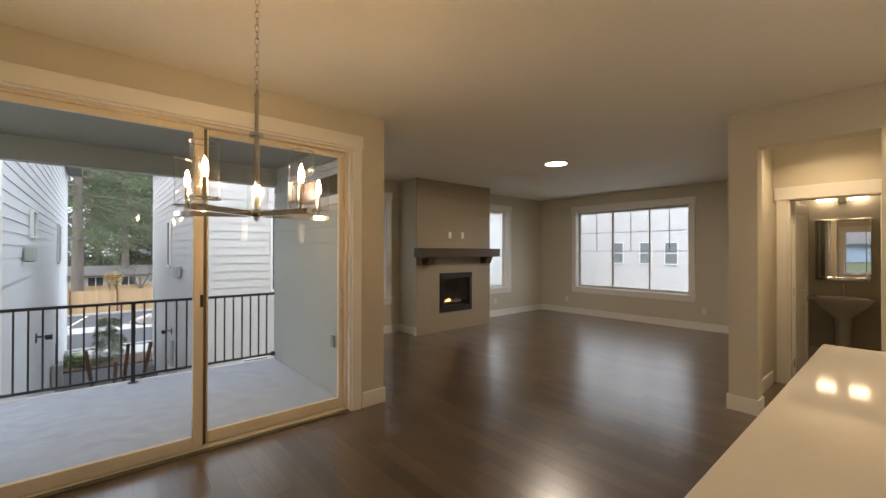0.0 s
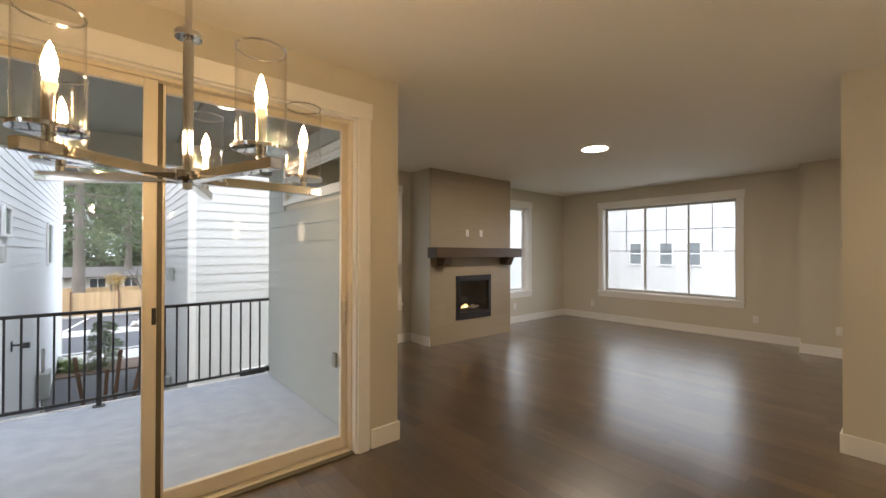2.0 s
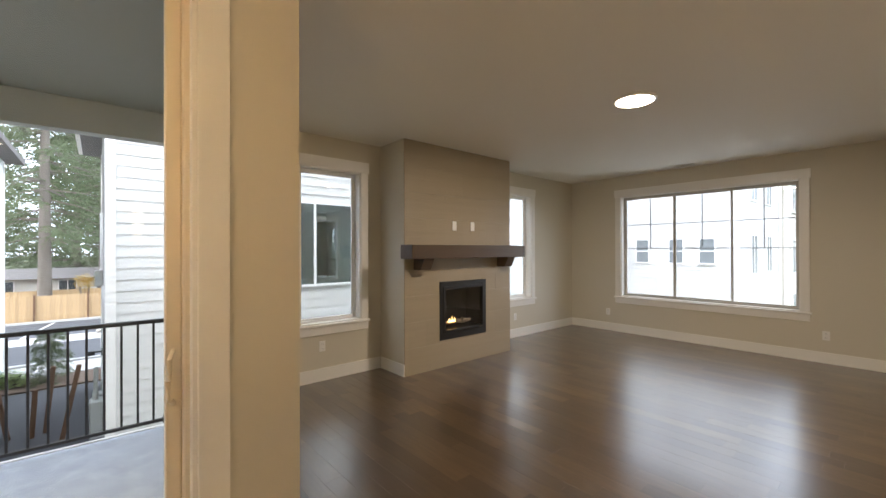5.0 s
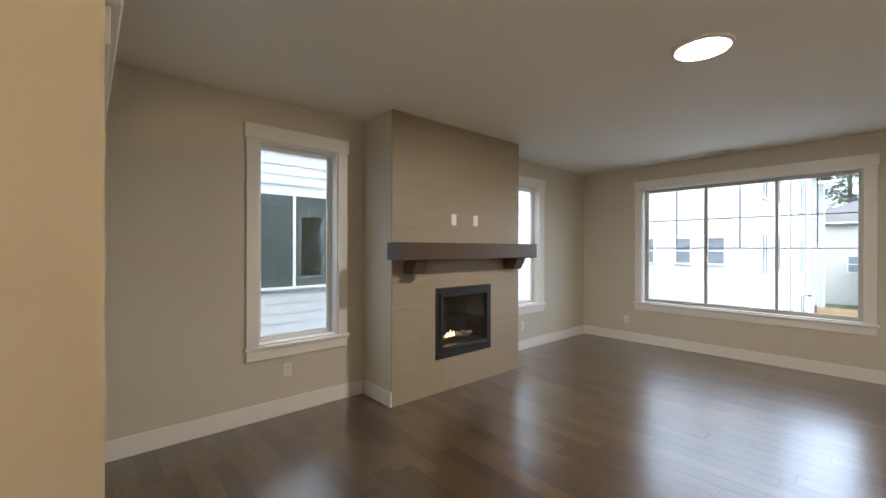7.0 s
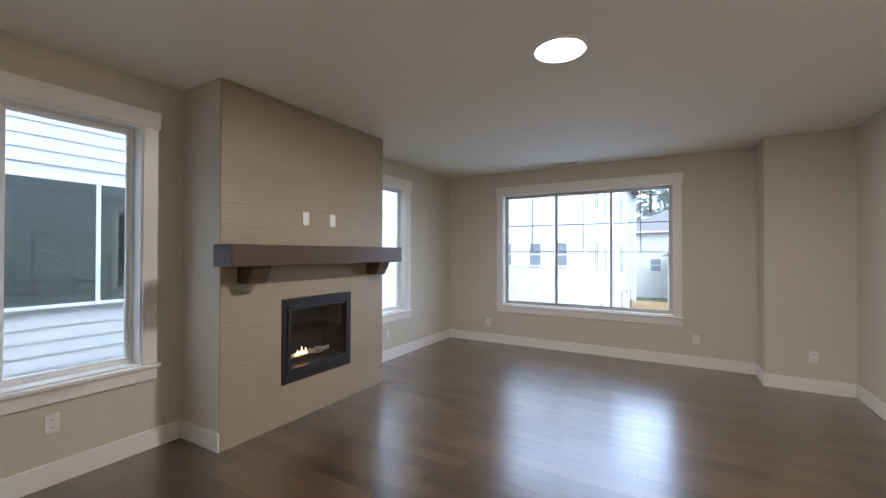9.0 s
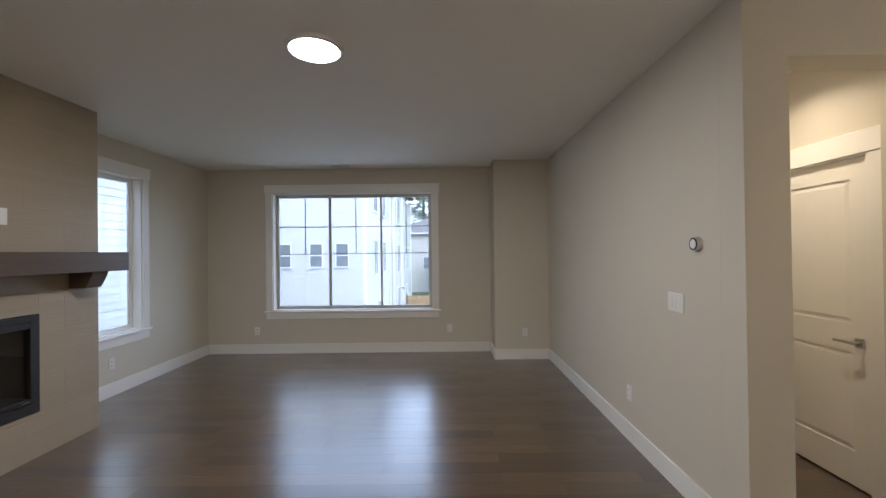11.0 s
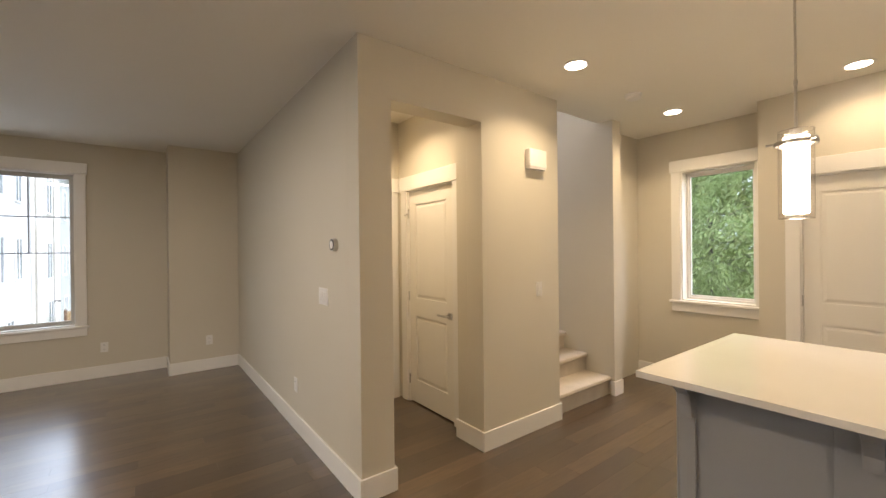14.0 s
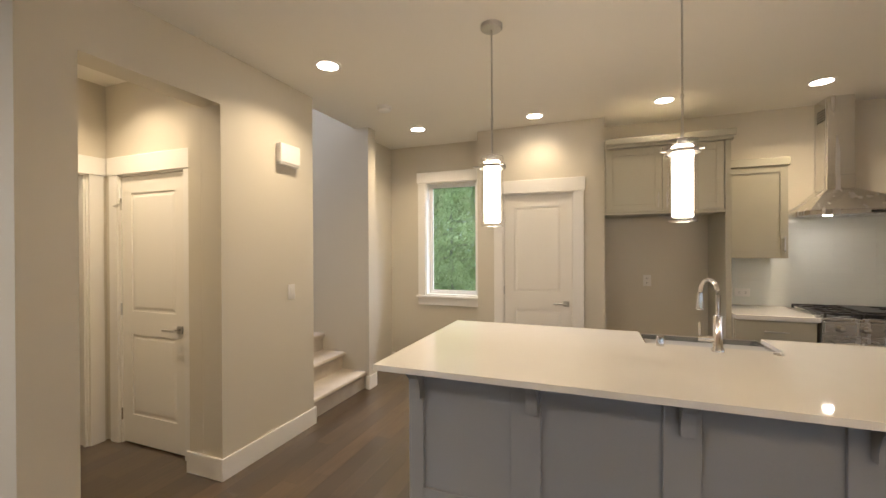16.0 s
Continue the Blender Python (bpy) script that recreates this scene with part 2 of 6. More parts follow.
    "log": surface("charred_ceramic_log", (0.36, 0.31, 0.25), (0.20, 0.165, 0.135), 0.9, fine=30, relief=0.6, depth=0.01),
    "rubber": surface("black_rubber", (0.02, 0.02, 0.02), None, 0.7, relief=0.1),
    "screen": surface("dark_screen", (0.03, 0.035, 0.04), None, 0.1, relief=0),
    "wood_part": plank_wood("stained_plank", False),
    "wood_rest": plank_wood("stained_floor", True),
    "subfloor": surface("dark_joint", (0.02, 0.013, 0.009), None, 0.8, relief=0),
}


# ================= building helpers =================
def mesh_of(name, bm, material, smooth=False):
    me = bpy.data.meshes.new(name)
    bmesh.ops.recalc_face_normals(bm, faces=bm.faces)
    bm.to_mesh(me)
    bm.free()
    me.materials.append(M[material])
    if smooth:
        for f in me.polygons:
            f.use_smooth = True
        me.set_sharp_from_angle(angle=radians(40))
    return me


def part(name, bm, material, parent, label="", smooth=False):
    ob = new(name, mesh_of(name, bm, material, smooth))
    ob.parent = parent
    if label:
        ob["label"] = label
    return ob


def thing(name, label, category, m=None, group="", kind=""):
    e = new(name)
    e.empty_display_size = 0.1
    e.matrix_world = m or Matrix()
    return tagged(e, label, category, group, kind)


def solid(name, bm, material, label, category, m=None, group="", kind="", smooth=False):
    ob = new(name, mesh_of(name, bm, material, smooth))
    ob.matrix_world = m or Matrix()
    return tagged(ob, label, category, group, kind)


def box(x0, x1, y0, y1, z0, z1, bev=0.0, bm=None, seg=1):
    """A box added to bm (or a new one), its edges rounded by bev."""
    own = bmesh.new()
    bmesh.ops.create_cube(own, size=1)
    for v in own.verts:
        v.co = Vector(((x0 + x1) / 2 + v.co.x * (x1 - x0), (y0 + y1) / 2 + v.co.y * (y1 - y0), (z0 + z1) / 2 + v.co.z * (z1 - z0)))
    if bev:
        bmesh.ops.bevel(own, geom=own.edges[:], offset=bev, segments=seg, affect="EDGES", profile=0.5)
    return own if bm is None else join(bm, own)


def join(bm, other):
    table = {}
    for v in other.verts:
        table[v.index] = bm.verts.new(v.co)
    for f in other.faces:
        try:
            bm.faces.new([table[v.index] for v in f.verts])
        except ValueError:
            pass
    other.free()
    return bm


def reindex(bm):
    bm.verts.index_update()
    return bm


def join_all(*items):
    bm = bmesh.new()
    for o in items:
        o.verts.index_update()
        join(bm, o)
    return bm


def cyl(r0, r1, z0, z1, x=0, y=0, n=20, m=None, caps=True):
    bm = bmesh.new()
    bmesh.ops.create_cone(bm, cap_ends=caps, segments=n, radius1=r0, radius2=r1, depth=z1 - z0)
    bmesh.ops.translate(bm, verts=bm.verts, vec=(x, y, (z0 + z1) / 2))
    if m is not None:
        bmesh.ops.transform(bm, verts=bm.verts, matrix=m)
    bm.verts.index_update()
    return bm


def lathe(profile, n=24, x=0, y=0):
    """A turned shape from (radius, height) pairs."""
    bm = bmesh.new()
    rings = []
    for r, z in profile:
        rings.append([bm.verts.new((x + r * math.cos(2 * math.pi * i / n), y + r * math.sin(2 * math.pi * i / n), z)) for i in range(n)])
    for a, b in zip(rings, rings[1:]):
        for i in range(n):
            bm.faces.new((a[i], a[(i + 1) % n], b[(i + 1) % n], b[i]))
    bmesh.ops.remove_doubles(bm, verts=bm.verts, dist=1e-5)
    bm.verts.index_update()
    return bm


def tube(points, r, n=8, taper=1.0):
    """A round bar along a line of points."""
    bm = bmesh.new()
    pts = [Vector(p) for p in points]
    rings = []
    for i, p in enumerate(pts):
        d = (pts[min(i + 1, len(pts) - 1)] - pts[max(i - 1, 0)]).normalized()
        a = d.orthogonal().normalized() if abs(d.z) > 0.99 else d.cross(Vector((0, 0, 1))).normalized()
        b = d.cross(a)
        k = r * (1 + (taper - 1) * i / max(len(pts) - 1, 1))
        rings.append([bm.verts.new(p + k * (math.cos(2 * math.pi * j / n) * a + math.sin(2 * math.pi * j / n) * b)) for j in range(n)])
    for a, b in zip(rings, rings[1:]):
        for j in range(n):
            bm.faces.new((a[j], a[(j + 1) % n], b[(j + 1) % n], b[j]))
    bm.faces.new(rings[0][::-1])
    bm.faces.new(rings[-1])
    bm.verts.index_update()
    return bm


def extrude_profile(pts, x0, x1):
    """A profile of (y, z) pairs carried along x."""
    bm = bmesh.new()
    a = [bm.verts.new((x0, y, z)) for y, z in pts]
    b = [bm.verts.new((x1, y, z)) for y, z in pts]
    n = len(pts)
    for i in range(n):
        bm.faces.new((a[i], a[(i + 1) % n], b[(i + 1) % n], b[i]))
    bm.faces.new(a[::-1])
    bm.faces.new(b)
    bm.verts.index_update()
    return bm


def holed(u0, u1, z0, z1, d0, d1, holes=()):
    """A wall slab in (u, depth, z) with rectangular holes (u0, u1, z0, z1), clean outer faces only."""
    us = sorted({u0, u1, *[h[0] for h in holes], *[h[1] for h in holes]})
    zs = sorted({z0, z1, *[h[2] for h in holes], *[h[3] for h in holes]})
    us = [u for u in us if u0 <= u <= u1]
    zs = [z for z in zs if z0 <= z <= z1]

    def full(i, j):
        if i < 0 or j < 0 or i >= len(us) - 1 or j >= len(zs) - 1:
            return False
        cu, cz = (us[i] + us[i + 1]) / 2, (zs[j] + zs[j + 1]) / 2
        return not any(h[0] < cu < h[1] and h[2] < cz < h[3] for h in holes)

    bm = bmesh.new()
    pool = {}

    def vert(i, k, j):
        key = (i, k, j)
        if key not in pool:
            pool[key] = bm.verts.new((us[i], (d0, d1)[k], zs[j]))
        return pool[key]

    for i in range(len(us) - 1):
        for j in range(len(zs) - 1):
            if not full(i, j):
                continue
            for k in (0, 1):
                bm.faces.new([vert(i, k, j), vert(i + 1, k, j), vert(i + 1, k, j + 1), vert(i, k, j + 1)])
            if not full(i - 1, j):
                bm.faces.new([vert(i, 0, j), vert(i, 1, j), vert(i, 1, j + 1), vert(i, 0, j + 1)])
            if not full(i + 1, j):
                bm.faces.new([vert(i + 1, 0, j), vert(i + 1, 1, j), vert(i + 1, 1, j + 1), vert(i + 1, 0, j + 1)])
            if not full(i, j - 1):
                bm.faces.new([vert(i, 0, j), vert(i + 1, 0, j), vert(i + 1, 1, j), vert(i, 1, j)])
            if not full(i, j + 1):
                bm.faces.new([vert(i, 0, j + 1), vert(i + 1, 0, j + 1), vert(i + 1, 1, j + 1), vert(i, 1, j + 1)])
    bm.verts.index_update()
    return bm


NORTH, EAST, SOUTH, WEST = (Matrix.Rotation(radians(a), 4, "Z") for a in (0, -90, 180, 90))


def at(side, x, y, z=0.0):
    """A place on a wall: local x runs along the wall, local y goes out of the room."""
    return Matrix.Translation((x, y, z)) @ side


def wall(name, side, x, y, u0, u1, z0, z1, thick, holes=(), material="wall", label="greige painted plaster wall"):
    return solid(name, holed(u0, u1, z0, z1, 0, thick, holes), material, label, "wall", at(side, x, y), kind="structure")


# ================= structure =================
H = 2.74
XE, YN, YS = 8.70, 6.305, -2.326           # east, north and south inner faces
XP, YT = 4.637, 1.341                      # hall wall, living room's south wall
XW = -2.7                                  # west inner face

# slider wall: opening -0.47..1.955
wall("wall_dining_north", NORTH, 0, 3.58, XW - 0.16, 2.289, 0, H, 0.16, [(-0.50, 1.945, 0, 2.41)])
wall("wall_living_west", WEST, 2.29, 3.74, 0, YN + 0.16 - 3.74, 0, H, 0.085, [(0.30, 2.06, 2.05, 2.40)])
wall("wall_living_north", NORTH, 0, YN, 2.291, XE + 0.16, 0, H, 0.16, [(3.345, 4.075, 0.63, 2.38), (6.67, 7.40, 0.63, 2.38)])
wall("wall_living_east", EAST, XE, 0, -YN + 0.001, -1.20, 0, H, 0.16, [(-5.335, -2.95, 0.63, 2.38)])
solid("wall_living_chase", box(8.24, XE - 0.001, YT + 0.001, 2.085, 0, H), "wall", "greige boxed-out wall corner", "wall", kind="structure")
wall("wall_living_south", SOUTH, 0, YT, -XE - 0.16, -XP - 0.171, 0, H, 0.10)
wall("wall_hall", EAST, XP, 0, -YT, 0.509, 0, H, 0.17, [(-1.123, -0.374, 0, 2.395)])
solid("wall_hall_return", box(4.808, 4.93, 0.10, 0.374, 0, H), "wall", "greige wall return beside the hall door", "wall", kind="structure")
wall("wall_hall_south", SOUTH, 0, 0.272, -7.9, -4.931, 0, H, 0.10, [(-5.815, -5.095, 0, 2.04)])
wall("wall_powder_west", EAST, 5.97, 0, -1.24, -0.273, 0, H, 0.11, [(-1.115, -0.395, 0, 2.04)])
wall("wall_powder_east", EAST, 7.74, 0, -1.24, 0.17, 0, H, 0.10)
wall("wall_stair_north", NORTH, 0, -0.509, XP + 0.171, 8.6, 0, 5.4, 0.10)
wall("wall_stair_south", SOUTH, 0, -1.385, -8.6, -XP, 0, 5.4, 0.14)
wall("wall_stair_end", EAST, 8.6, 0, 0.4, 1.6, 0, 5.4, 0.12)
wall("wall_stair_west_up", WEST, XP + 0.16, 0, -1.5, -0.4, H + 0.12, 5.4, 0.12)
wall("wall_recess_east", EAST, 4.87, 0, 1.526, 2.5, 0, H, 0.12)
wall("wall_kitchen_south", SOUTH, 0, YS, -4.99, -XW + 0.16, 0, H, 0.16, [(-4.395, -3.73, 0.89, 2.28)])
solid("wall_pantry", join_all(holed(2.336, 3.622, 0, H, -1.972, -2.07, [(2.624, 3.343, 0, 2.04)]), box(3.52, 3.622, YS + 0.001, -2.071, 0, H), box(2.336, 2.44, YS + 0.001, -2.071, 0, H)),
      "wall", "greige boxed-out pantry wall", "wall", kind="structure")
wall("wall_dining_west", WEST, XW, 0, YS, 3.58, 0, H, 0.16, [(0.56, 1.56, 0.76, 2.14)])

# ceiling: one sheet with the stair opening left out
cb = join_all(box(XW - 0.1, 4.80, YS - 0.1, YN + 0.1, H, H + 0.12), box(4.80, XE + 0.1, -0.41, YN + 0.1, H, H + 0.12), box(4.80, XE + 0.1, YS - 0.1, -1.525, H, H + 0.12))
solid("ceiling", cb, "ceiling", "warm off-white painted flat ceiling", "ceiling", kind="structure")
solid("ceiling_stair", box(4.6, 8.72, -1.6, -0.4, 5.4, 5.5), "ceiling", "painted stairwell ceiling", "ceiling", kind="structure")
floor = solid("floor", join_all(box(XW - 0.1, XE + 0.1, YS - 0.1, 3.70, -0.20, -0.014), box(2.2, XE + 0.1, 3.70, YN + 0.1, -0.20, -0.014)), "subfloor", "dark stained hardwood plank floor with a satin sheen", "floor", kind="structure")


def baseboard(side, x, y, u0, u1, z=0.0):
    """A square-edged white board 14 cm high standing 15 mm proud of the wall."""
    return solid("baseboard", box(u0, u1, -0.015, 0.0, z, z + 0.14, 0.002), "trim", "white painted square-edged baseboard", "baseboard", at(side, x, y), kind="structure")


for side, x, y, u0, u1 in (
        (NORTH, 0, 3.58, XW, -0.61), (NORTH, 0, 3.58, 2.06, 2.304), (WEST, 2.29, 0, 3.58, YN), (NORTH, 0, YN, 2.306, 4.342), (WEST, 4.357, 0, 5.81, YN - 0.016),
        (NORTH, 0, YN, 6.221, XE), (EAST, XE, 0, -YN + 0.016, -2.101), (SOUTH, 0, 2.085, -XE + 0.016, -8.225), (EAST, 8.24, 0, -2.084, -YT - 0.016), (SOUTH, 0, YT, -8.224, -XP + 0.015),
        (EAST, XP, 0, -YT, -1.108), (NORTH, 0, 1.123, XP + 0.001, XP + 0.17), (EAST, XP, 0, -0.389, 0.509), (SOUTH, 0, 0.374, -4.945, -XP - 0.001),
        (NORTH, 0, 1.24, 4.81, 5.87), (NORTH, 0, -0.509, XP - 0.015, XP + 0.03), (EAST, XP, 0, 1.385, 1.525), (SOUTH, 0, -1.385, -XP - 0.03, -XP + 0.015), (SOUTH, 0, YS, -4.87, -3.637),
        (EAST, 3.622, 0, 1.972, 2.31), (SOUTH, 0, -1.972, -3.637, -3.463), (SOUTH, 0, -1.972, -2.504, -2.337), (NORTH, 0, 1.24, 6.09, 7.72), (EAST, 7.74, 0, -1.22, 0.15)):
    if side is WEST and x == 4.357:
        solid("baseboard", box(x - 0.015, x - 0.0005, u0 - 0.015, u1, 0, 0.14, 0.002), "trim", "white painted square-edged baseboard", "baseboard", kind="structure")
    elif side is EAST and x == 3.622:
        solid("baseboard", box(x + 0.0005, x + 0.015, -u1, -u0 + 0.015, 0, 0.14, 0.002), "trim", "white painted square-edged baseboard", "baseboard", kind="structure")
    elif side is WEST:
        solid("baseboard", box(x + 0.0005, x + 0.015, u0 - 0.0, u1 - 0.016, 0, 0.14, 0.002), "trim", "white painted square-edged baseboard", "baseboard", kind="structure")
    elif side is NORTH and y in (1.123, -0.509):
        solid("baseboard", box(u0, u1, y - 0.015, y - 0.0005, 0, 0.14, 0.002), "trim", "white painted square-edged baseboard", "baseboard", kind="structure") if y == 1.123 else solid("baseboard", box(u0, u1, y - 0.015, y - 0.0005, 0, 0.14, 0.002), "trim", "white painted square-edged baseboard", "baseboard", kind="structure")
    else:
        baseboard(side, x, y, u0, u1)


def casing(root, w, z0, z1, sill=True, side_w=0.095, head=0.125):
    """Flat craftsman casing round an opening centred on local x = 0."""
    a = w / 2
    for s in (-1, 1):
        lo, hi = sorted((s * a, s * (a + side_w)))
        part("side_casing", box(lo, hi, -0.018, 0.0, z0 if not sill else z0, z1 - 0.0005, 0.002), "trim", root)
    part("head_casing", box(-a - side_w - 0.015, a + side_w + 0.015, -0.024, 0.0, z1, z1 + head, 0.002), "trim", root)
    if sill:
        part("window_stool", box(-a - side_w - 0.02, a + side_w + 0.02, -0.04, 0.0, z0 - 0.028, z0 - 0.0005, 0.004), "trim", root)
        part("apron", box(-a - side_w, a + side_w, -0.018, 0.0, z0 - 0.118, z0 - 0.0285, 0.002), "trim", root)


def window(name, side, x, y, w, z0, z1, lites, thick=0.16, grille=(), frame_mat="vinyl", label="white vinyl window with a clear pane and white casing", cased=True):
    """lites: local x stretches of the panes. grille: (x0, x1, z0, z1) bars."""
    root = thing(name, label, "window", at(side, x, y), kind="structure")
    a = w / 2
    if cased:
        casing(root, w, z0, z1)
    t = 0.012
    jamb = join_all(box(-a, -a + t, 0, thick - 0.06, z0, z1), box(a - t, a, 0, thick - 0.06, z0, z1), box(-a + t, a - t, 0, thick - 0.06, z1 - t, z1), box(-a + t, a - t, 0, thick - 0.06, z0, z0 + t))
    part("jamb", jamb, "trim", root)
    d0, d1 = thick - 0.06, thick - 0.005
    f = 0.035
    ob = part("window_frame", join_all(box(-a, -a + f, d0, d1, z0, z1, 0.003), box(a - f, a, d0, d1, z0, z1, 0.003), box(-a + f, a - f, d0, d1, z1 - f, z1, 0.003), box(-a + f, a - f, d0, d1, z0, z0 + f, 0.003)), frame_mat, root)
    for i, (l0, l1) in enumerate(lites):
        e = 0.022
        y0 = d0 + 0.010 + 0.012 * (i % 2)
        bm = join_all(box(l0, l0 + e, y0, y0 + 0.024, z0 + f, z1 - f, 0.002), box(l1 - e, l1, y0, y0 + 0.024, z0 + f, z1 - f, 0.002),
                      box(l0 + e, l1 - e, y0, y0 + 0.024, z1 - f - e, z1 - f, 0.002), box(l0 + e, l1 - e, y0, y0 + 0.024, z0 + f, z0 + f + e, 0.002))
        sash = part("sash", bm, frame_mat, root)
        p = part("pane", box(l0 + e, l1 - e, y0 + 0.010, y0 + 0.014, z0 + f + e, z1 - f - e), "glass", sash)
        p.visible_shadow = False
    for g in grille:
        part("grille_bar", box(g[0], g[1], d0 + 0.018, d0 + 0.030, g[2], g[3]), "grille", root)
    return root


window("window_1", NORTH, 3.71, YN, 0.73, 0.63, 2.38, [(-0.33, 0.33)], label="tall white vinyl picture window beside the fireplace")
window("window_2", NORTH, 7.035, YN, 0.73, 0.63, 2.38, [(-0.33, 0.33)], label="tall white vinyl picture window beside the fireplace")
YC = 4.1425
bars = []
for a0, a1, c in ((5.30, 4.515, 4.883), (4.505, 3.732, 4.112), (3.722, 2.985, 3.347)):
    lo, hi = YC - a0, YC - a1
    bars += [(lo + 0.02, hi - 0.02, 1.466, 1.478), (lo + 0.02, hi - 0.02, 1.875, 1.887), (YC - c - 0.006, YC - c + 0.006, 1.478, 2.32)]
window("window_3", EAST, XE, YC, 2.385, 0.63, 2.38, [(YC - 5.30, YC - 4.505), (YC - 4.51, YC - 3.722), (YC - 3.732, YC - 2.985)], grille=bars, frame_mat="greyframe",
       label="wide three-lite slider window with taupe frame and dark grilles")
window("window_4", SOUTH, 4.0625, YS, 0.665, 0.89, 2.28, [(-0.30, 0.30)], label="white vinyl picture window facing conifers")
window("window_5", WEST, 2.29, 4.92, 1.76, 2.05, 2.40, [(-0.845, 0.845)], thick=0.085, label="small high transom window with white casing")
window("window_6", WEST, XW, 1.06, 1.00, 0.76, 2.14, [(-0.465, 0.465)], label="white vinyl window in the dining wall")


# ---------- sliding glass door ----------
def slider():
    root = thing("door_1", "closed almond vinyl sliding glass door to the balcony", "sliding door", at(NORTH, 0.7225, 3.58), kind="structure")
    a = 2.445 / 2
    for s in (-1, 1):
        lo, hi = sorted((s * a, s * (a + 0.095)))
        part("side_casing", box(lo, hi, -0.018, 0, 0, 2.4095, 0.002), "trim", root)
    part("head_casing", box(-a - 0.105, a + 0.105, -0.024, 0, 2.41, 2.525, 0.002), "trim", root)
    part("jamb", join_all(box(-a, -a + 0.014, 0, 0.05, 0.0, 2.41), box(a - 0.014, a, 0, 0.05, 0, 2.41), box(-a + 0.014, a - 0.014, 0, 0.05, 2.396, 2.41)), "trim", root)
    part("door_frame", join_all(box(-a, -a + 0.03, 0.05, 0.155, 0.0, 2.41, 0.003), box(a - 0.03, a, 0.05, 0.155, 0, 2.41, 0.003), box(-a + 0.03, a - 0.03, 0.05, 0.155, 2.375, 2.41, 0.003)), "almond", root)
    part("sill_track", join_all(box(-a + 0.03, a - 0.03, 0.048, 0.155, 0.0, 0.016, 0.003), box(-a + 0.03, a - 0.03, 0.071, 0.079, 0.016, 0.024), box(-a + 0.03, a - 0.03, 0.116, 0.124, 0.016, 0.024)), "almond", root)
    part("threshold", box(-a + 0.014, a - 0.014, 0.002, 0.0475, 0.0, 0.011, 0.003), "stripbrown", root, "dark threshold strip")
    for k, (u0, u1, y0) in enumerate(((-a + 0.03, 0.048, 0.055), (-0.01, a - 0.03, 0.100))):
        z0, z1 = 0.026, 2.372
        lo_e = 0.05 if k == 0 else 0.098
        hi_e = 0.064 if k == 0 else 0.048
        bm = join_all(box(u0, u0 + lo_e, y0, y0 + 0.04, z0, z1, 0.004), box(u1 - hi_e, u1, y0, y0 + 0.04, z0, z1, 0.004), box(u0 + lo_e, u1 - hi_e, y0, y0 + 0.04, z1 - 0.045, z1, 0.004), box(u0 + lo_e, u1 - hi_e, y0, y0 + 0.04, z0, z0 + 0.085, 0.004))
        panel = part("door_panel", bm, "almond", root)
        g = part("pane", box(u0 + lo_e, u1 - hi_e, y0 + 0.017, y0 + 0.023, z0 + 0.085, z1 - 0.045), "slider_glass", panel, "clear glass pane")
        g.visible_shadow = False
        if k == 1:
            part("pull_handle", tube([(u1 - 0.025, y0 - 0.002, 0.93), (u1 - 0.040, y0 - 0.035, 0.955), (u1 - 0.045, y0 - 0.045, 1.02), (u1 - 0.040, y0 - 0.035, 1.085), (u1 - 0.025, y0 - 0.002, 1.11)], 0.009), "almond", panel, "almond curved pull handle", True)
            # dark strip paints in the shade on the outer panel's stile
            part("stile_shade_strip", box(0.0505, 0.0745, y0 - 0.006, y0 - 0.0003, z0, z1), "stripbrown", panel, "dark strip painted in for shade on the outer stile")
        else:
            part("latch", box(u1 - 0.022, u1 - 0.002, y0 - 0.010, y0 - 0.0002, 1.05, 1.14, 0.003), "black", panel, "small black latch")


slider()


